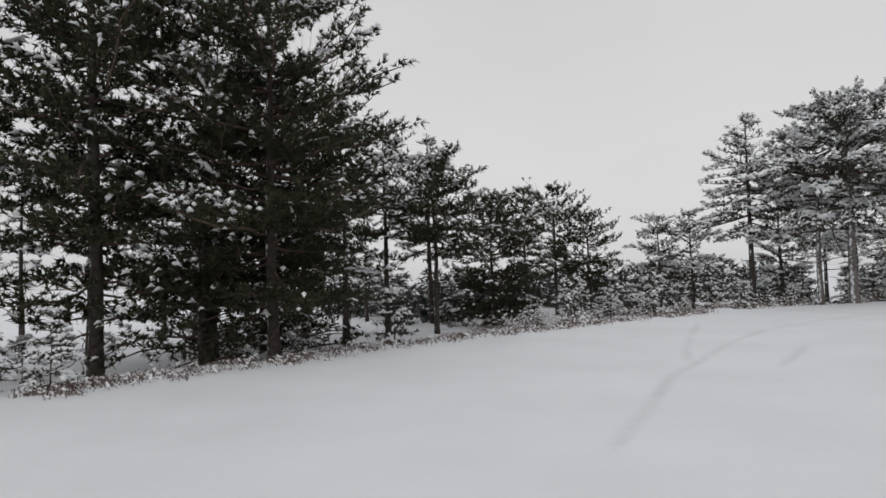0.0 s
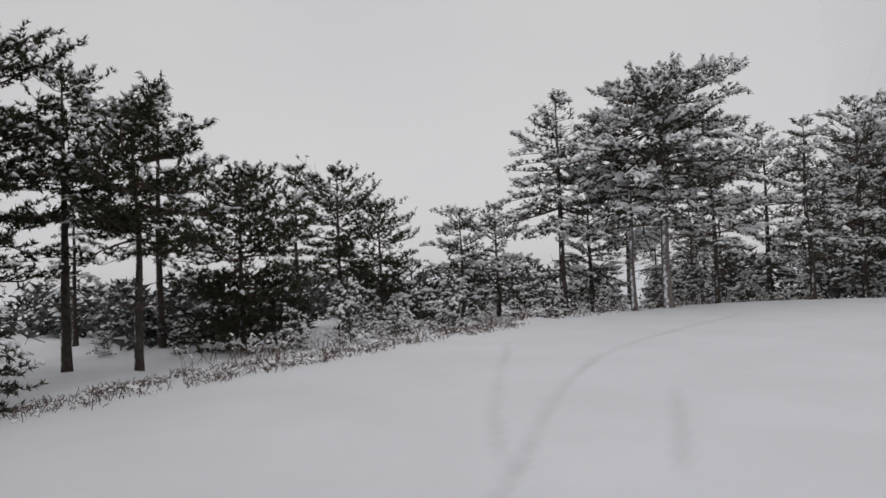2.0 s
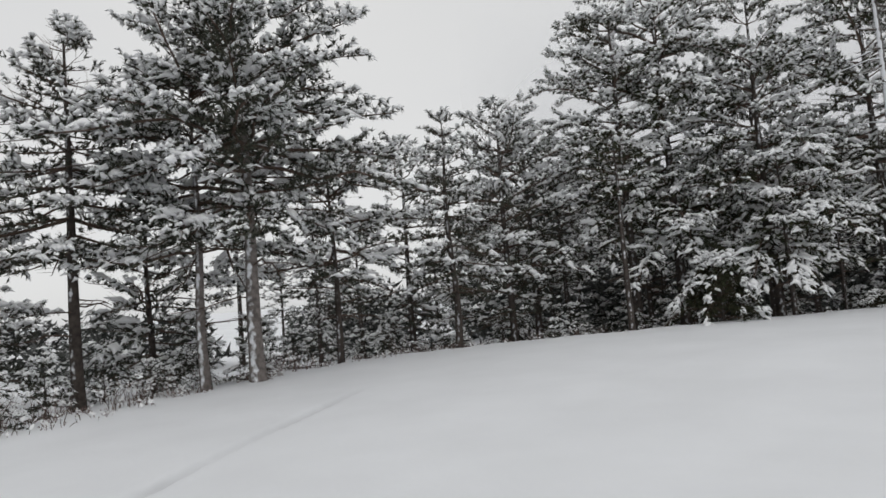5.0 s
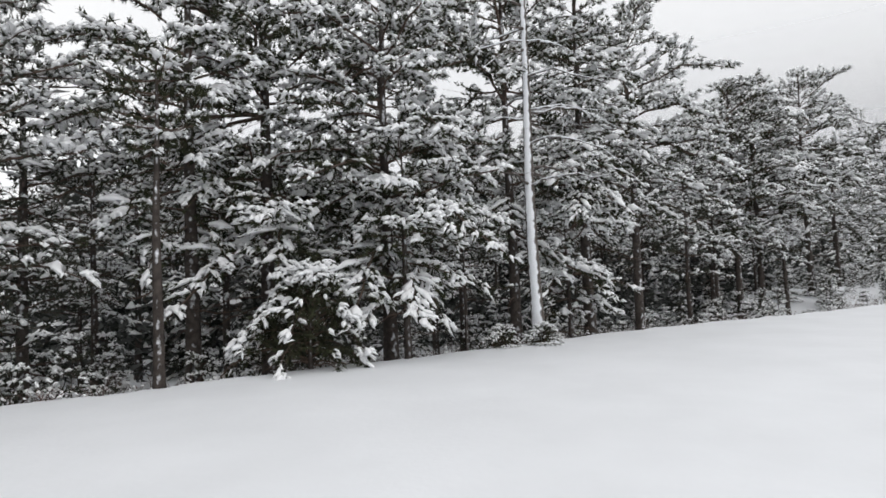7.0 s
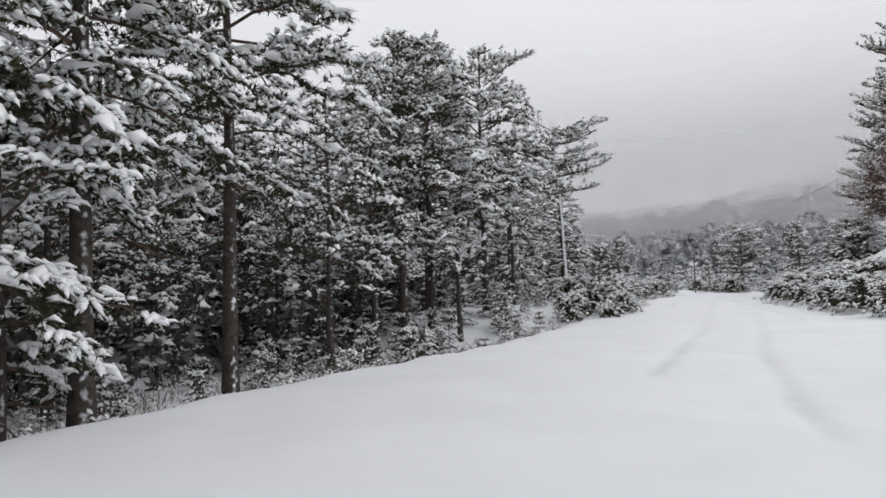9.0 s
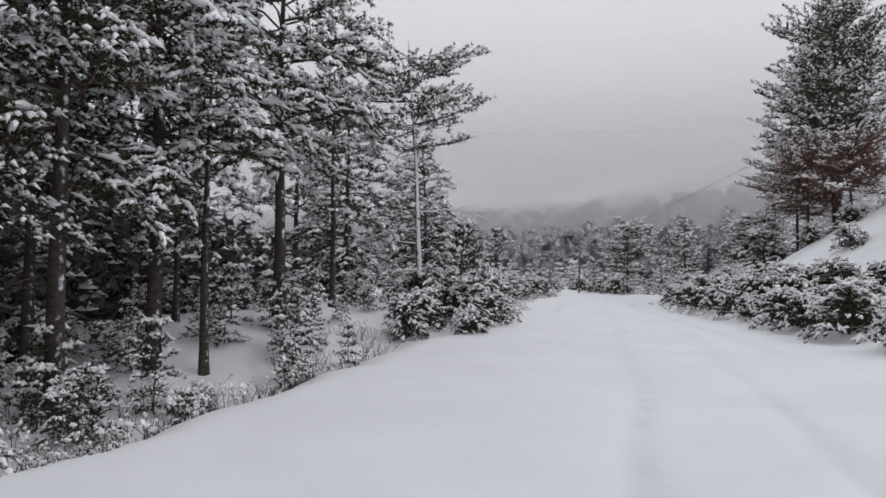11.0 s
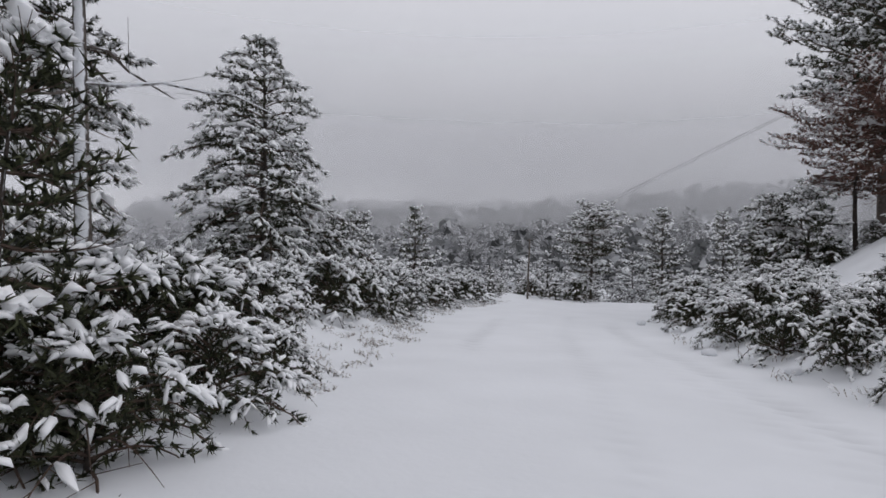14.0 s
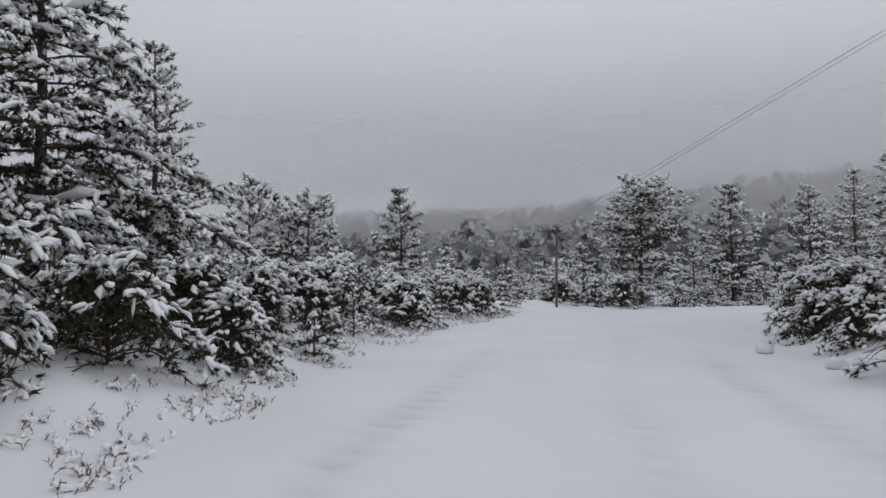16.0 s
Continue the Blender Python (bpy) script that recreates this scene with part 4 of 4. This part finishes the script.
for i in range(150):  # thick young growth where the wood meets the verge
    d = rng0.uniform(74, 93)
    p, nrm = along(LEFT_EDGE, d)
    x, y = p + nrm * rng0.uniform(1.5 + 0.35 * max(0, d - 85), 8.5)
    if clear(x, y, 0.95, taken):
        plant(SAPLING, x, y, "young pine with snowy twigs under the wood", "tree", "young pines under the wood", rng0.uniform(0.32, 0.7))


# ---- far woods on the hillside ----
def far_woods():
    """Thousands of ragged little pine crowns up the slope, and taller ones along its crest."""
    rng = np.random.default_rng(5)
    n = 9000
    f, g = 55 + 300 * rng.uniform(0, 1, n) ** 1.15, rng.uniform(-290, 290, n)
    crest = 1800
    f, g = np.r_[f, rng.uniform(335, 400, crest)], np.r_[g, rng.uniform(-290, 290, crest)]
    x, y = 86 + 0.8 * f + 0.6 * g, -26 - 0.6 * f + 0.8 * g
    ok = (np.abs(g) < 60 + 0.8 * f) & (y < 30)
    x, y, f = x[ok], y[ok], f[ok]
    n, m = len(x), 30
    h = rng.uniform(4.5, 10.5, n) * (0.85 + 0.4 * waves(x, y, 40, 31))
    s = rng.uniform(0.05, 1, (n, m)) ** 0.8
    a = rng.uniform(0, 6.28, (n, m))
    fat = rng.uniform(0.2, 0.34, n)[:, None]
    rad = h[:, None] * fat * np.sqrt(np.clip(1.06 - s, 0, 1)) * rng.uniform(0.3, 1, (n, m))
    at = np.stack([x[:, None] + rad * np.cos(a), y[:, None] + rad * np.sin(a), ground_z(x, y)[:, None] + h[:, None] * s], -1).reshape(-1, 3)
    way = np.stack([np.cos(a), np.sin(a), 0.1 + 0 * a], -1).reshape(-1, 3)
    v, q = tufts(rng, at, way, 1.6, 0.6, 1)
    # the needle colour holds painted haze as well as frost
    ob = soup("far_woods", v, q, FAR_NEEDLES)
    tagged(ob, "distant frosted pine woods on the hillside in mist, haze put into their pale colour", "woods", kind="stuff")


far_woods()


def back_wood(name, label, lo, hi, near, far, n, low, tall, m, wide, tuft, seed):
    """The deeper wood behind the roadside pines, closing it off."""
    rng = np.random.default_rng(seed)
    spots = []
    for _ in range(n):
        p, nrm = along(LEFT_EDGE, rng.uniform(lo, hi))
        q = p + nrm * rng.uniform(near, far)
        if q[0] < 70 or (q[0] < 86 and q[1] > 0):
            spots.append(q)
    x, y = np.array(spots).T
    n = len(x)
    h = rng.uniform(low, tall, n)
    s = rng.uniform(0.04, 1, (n, m))
    a = rng.uniform(0, 6.28, (n, m))
    rad = wide * np.sqrt(np.clip(1.05 - s, 0, 1)) * rng.uniform(0.2, 1, (n, m))
    at = np.stack([x[:, None] + rad * np.cos(a), y[:, None] + rad * np.sin(a), ground_z(x, y)[:, None] + h[:, None] * s], -1).reshape(-1, 3)
    way = np.stack([np.cos(a), np.sin(a), 0.1 + 0 * a], -1).reshape(-1, 3)
    v, q = tufts(rng, at, way, tuft, tuft * 0.18, 2)
    ob = soup(name, v, q, NEEDLES_FROST)
    white = (rng.uniform(0, 1, len(at)) < 0.3) & (s.ravel() > 0.25)
    v, q = snow_caps(rng, at[white], way[white], tuft * 0.32, False)
    tagged(soup("snow_load", v, q, SNOW_LOAD, ob, "white snow lying on the branches", smooth=True), kind="stuff")
    tagged(ob, label, "woods", kind="stuff")


back_wood("deep_wood", "deep frosted pine wood behind the roadside trees", 58, 112, 18, 46, 620, 6.0, 10.0, 100, 2.1, 1.1, 6)
back_wood("young_growth", "dense young growth deep under the pines", 52, 108, 7, 26, 520, 1.4, 3.2, 60, 1.0, 0.5, 7)
back_wood("young_growth", "dense young growth behind the pines of the bend", 35, 54, 8, 26, 280, 0.9, 2.2, 50, 0.95, 0.4, 8)


def mist_bank(radius, height, mat):
    """A curved bank of mist between the young wood and the hill."""
    k = 64
    a = math.atan2(-0.6, 0.8) + np.linspace(-1.5, 1.5, k)
    lo = np.stack([50 + radius * np.cos(a), -5 + radius * np.sin(a), 0 * a - 12], 1)
    hi = lo + np.array([0, 0, height + 12])
    i = np.arange(k - 1)
    ob = soup("low_cloud", np.concatenate([lo, hi]), np.stack([i, i + 1, k + i + 1, k + i], 1), mat, smooth=True)
    tagged(ob, "pale grey mist hanging over the far woods", "mist", kind="structure")


CLOUD, MIST = (0.84, 0.84, 0.85), (0.94, 0.94, 0.955)
mist_bank(112, 40, mist_material("drifting_mist", 0.22, 0.28, 8, 34, 40, MIST))
mist_bank(180, 64, mist_material("valley_mist", 0.33, 0.6, 14, 48, 64, MIST))
mist_bank(300, 150, mist_material("hill_cloud", 0.35, 0.97, 18, 52, 150, CLOUD))


# ---- verge plants ----
def weeds(name, places, tall, per, mat, label, seed, cap):
    """Dry stalks in clumps with flecks of snow."""
    rng = np.random.default_rng(seed)
    stalks = []
    for x, y in places:
        z = gz(x, y)
        for _ in range(per):
            a, r = rng.uniform(0, 6.28), rng.uniform(0, 0.28)
            h = tall * rng.uniform(0.5, 1.2)
            t = np.linspace(0, 1, 4)
            lx, ly = rng.normal(0, 0.35, 2) * h
            stalks.append(np.stack([x + r * math.cos(a) + lx * t ** 1.6, y + r * math.sin(a) + ly * t ** 1.6, z - 0.03 + h * t * (1 - 0.2 * t)], 1))
    stalks = np.array(stalks)
    root = new(name)
    v, f = tubes(stalks, np.linspace(0.006, 0.0025, 4)[None].repeat(len(stalks), 0), 3)
    tagged(soup("stalks", v, f, mat, root), kind="stuff")
    at = stalks[:, 2:].reshape(-1, 3)
    way = (stalks[:, 3] - stalks[:, 2]).repeat(2, 0)
    way /= np.linalg.norm(way, axis=1, keepdims=True) + 1e-9
    v, f = tufts(rng, at, way, 0.055, 0.006, 3)
    tagged(soup("seed_heads", v, f, mat, root), kind="stuff")
    keep = rng.uniform(0, 1, len(at)) < cap
    v, f = snow_caps(rng, at[keep], way[keep], 0.03)
    tagged(soup("snow_flecks", v, f, SNOW_LOAD, root, "flecks of snow"), kind="stuff")
    tagged(root, label, "weeds", kind="stuff")


def strip(edge, lo, hi, near, far, n, seed):
    rng = random.Random(seed)
    out = []
    for _ in range(n):
        p, nrm = along(edge, rng.uniform(lo, hi))
        out.append(tuple(p + nrm * rng.uniform(near, far)))
    return out


weeds("dry_heather", strip(LEFT_EDGE, 22, 40, -0.1, 1.3, 230, 9) + strip(LEFT_EDGE, 38, 56, 0.2, 2.4, 90, 1), 0.15, 12, BRACKEN, "low brown heather with snow along the bend", 1, 0.16)
weeds("dry_undergrowth", strip(LEFT_EDGE, 54, 89, 0.7, 3.0, 110, 2), 0.45, 9, BRACKEN, "brown undergrowth with snow at the wood's edge", 2, 0.5)
weeds("low_brushwood", strip(LEFT_EDGE, 33, 58, 0.9, 4.5, 120, 6) + strip(LEFT_EDGE, 58, 83, 0.9, 7.0, 320, 8), 0.55, 8, BRACKEN, "dark low brushwood with snow under the pines", 6, 0.5)
weeds("dry_grass", strip(LEFT_EDGE, 94, 122, -0.3, 1.5, 210, 3), 0.1, 10, WEED, "dry grass poking through snow on the verge", 3, 0.5)
weeds("bank_weeds", strip(RIGHT_EDGE, 74, 112, -1.2, 0.1, 60, 4), 0.2, 7, WEED, "dry weeds poking through snow below the bank", 4, 0.5)


def snow_lump(x, y, w, seed):
    """A stone under a cushion of snow."""
    rng = np.random.default_rng(seed)
    root = new("snowy_stone")
    for name, mat, grow, lift, flat in (("stone", STONE, 0.92, 0.1, 0.6), ("snow_cushion", SNOW, 1.15, 0.42, 0.62)):
        bm = bmesh.new()
        bmesh.ops.create_icosphere(bm, subdivisions=3, radius=w * grow)
        for v in bm.verts:
            k = 1 + 0.22 * noise.noise(v.co * 2.4 / w + Vector((seed, 0, 0)))
            v.co = Vector((v.co.x * k, v.co.y * k * 0.8, max(v.co.z, -0.45 * w if name == "stone" else -0.62 * w) * k * flat + lift * w))
        me = bpy.data.meshes.new(name)
        bm.to_mesh(me)
        bm.free()
        me.polygons.foreach_set("use_smooth", [True] * len(me.polygons))
        me.materials.append(mat)
        ob = new(name, me)
        ob.parent = root
    stand(root, x, y, gz(x, y), rng.uniform(0, 360), "roadside stone under a cushion of snow", "stone", "stones along the verge")


for n, (x, y, w) in enumerate([(60.8, -15.6, 0.12), (58.4, -14.6, 0.14), (63.2, -16.5, 0.13), (68.0, -20.2, 0.14), (69.9, -21.1, 0.15)]):
    snow_lump(x, y, w, n + 1)

# ---- the wires and their pole ----
pole = new("utility_pole")
px, py, zb = 84.8, -26.7, gz(84.8, -26.7)
v, f = tubes(np.array([[[0.1, 0, -0.6], [0.09, 0, 0.5], [0.05, 0, 2.0], [0, 0, 3.68 - zb]]]), np.array([[0.06, 0.056, 0.05, 0.04]]), 10)
soup("shaft", v, f, WOOD_POST, pole, smooth=True)
v, f = tubes(np.array([[[-0.14, -0.13, 3.58 - zb], [0, 0, 3.6 - zb], [0.14, 0.13, 3.58 - zb]]]), np.full((1, 3), 0.018), 6)
soup("crossarm", v, f, WOOD_POST, pole)
stand(pole, px, py, zb, 0, "thin weathered wooden utility pole past the road", "pole")


def wire(a, b, sag):
    t = np.linspace(0, 1, 40)[:, None]
    p = np.array(a) + (np.array(b) - np.array(a)) * t
    p[:, 2] -= sag * 4 * (t * (1 - t))[:, 0]
    root = new("overhead_wire")
    v, f = tubes(p[None], np.full((1, 40), 0.0065), 5)
    soup("cable", v, f, WIRE, root)
    tagged(root, "thin dark overhead wire strung above the bank", "wire", "overhead wires")


wire((84.68, -26.82, 3.6), (44.6, -29.7, 15.1), 0.1)
wire((84.92, -26.58, 3.6), (44.6, -29.2, 14.8), 0.1)
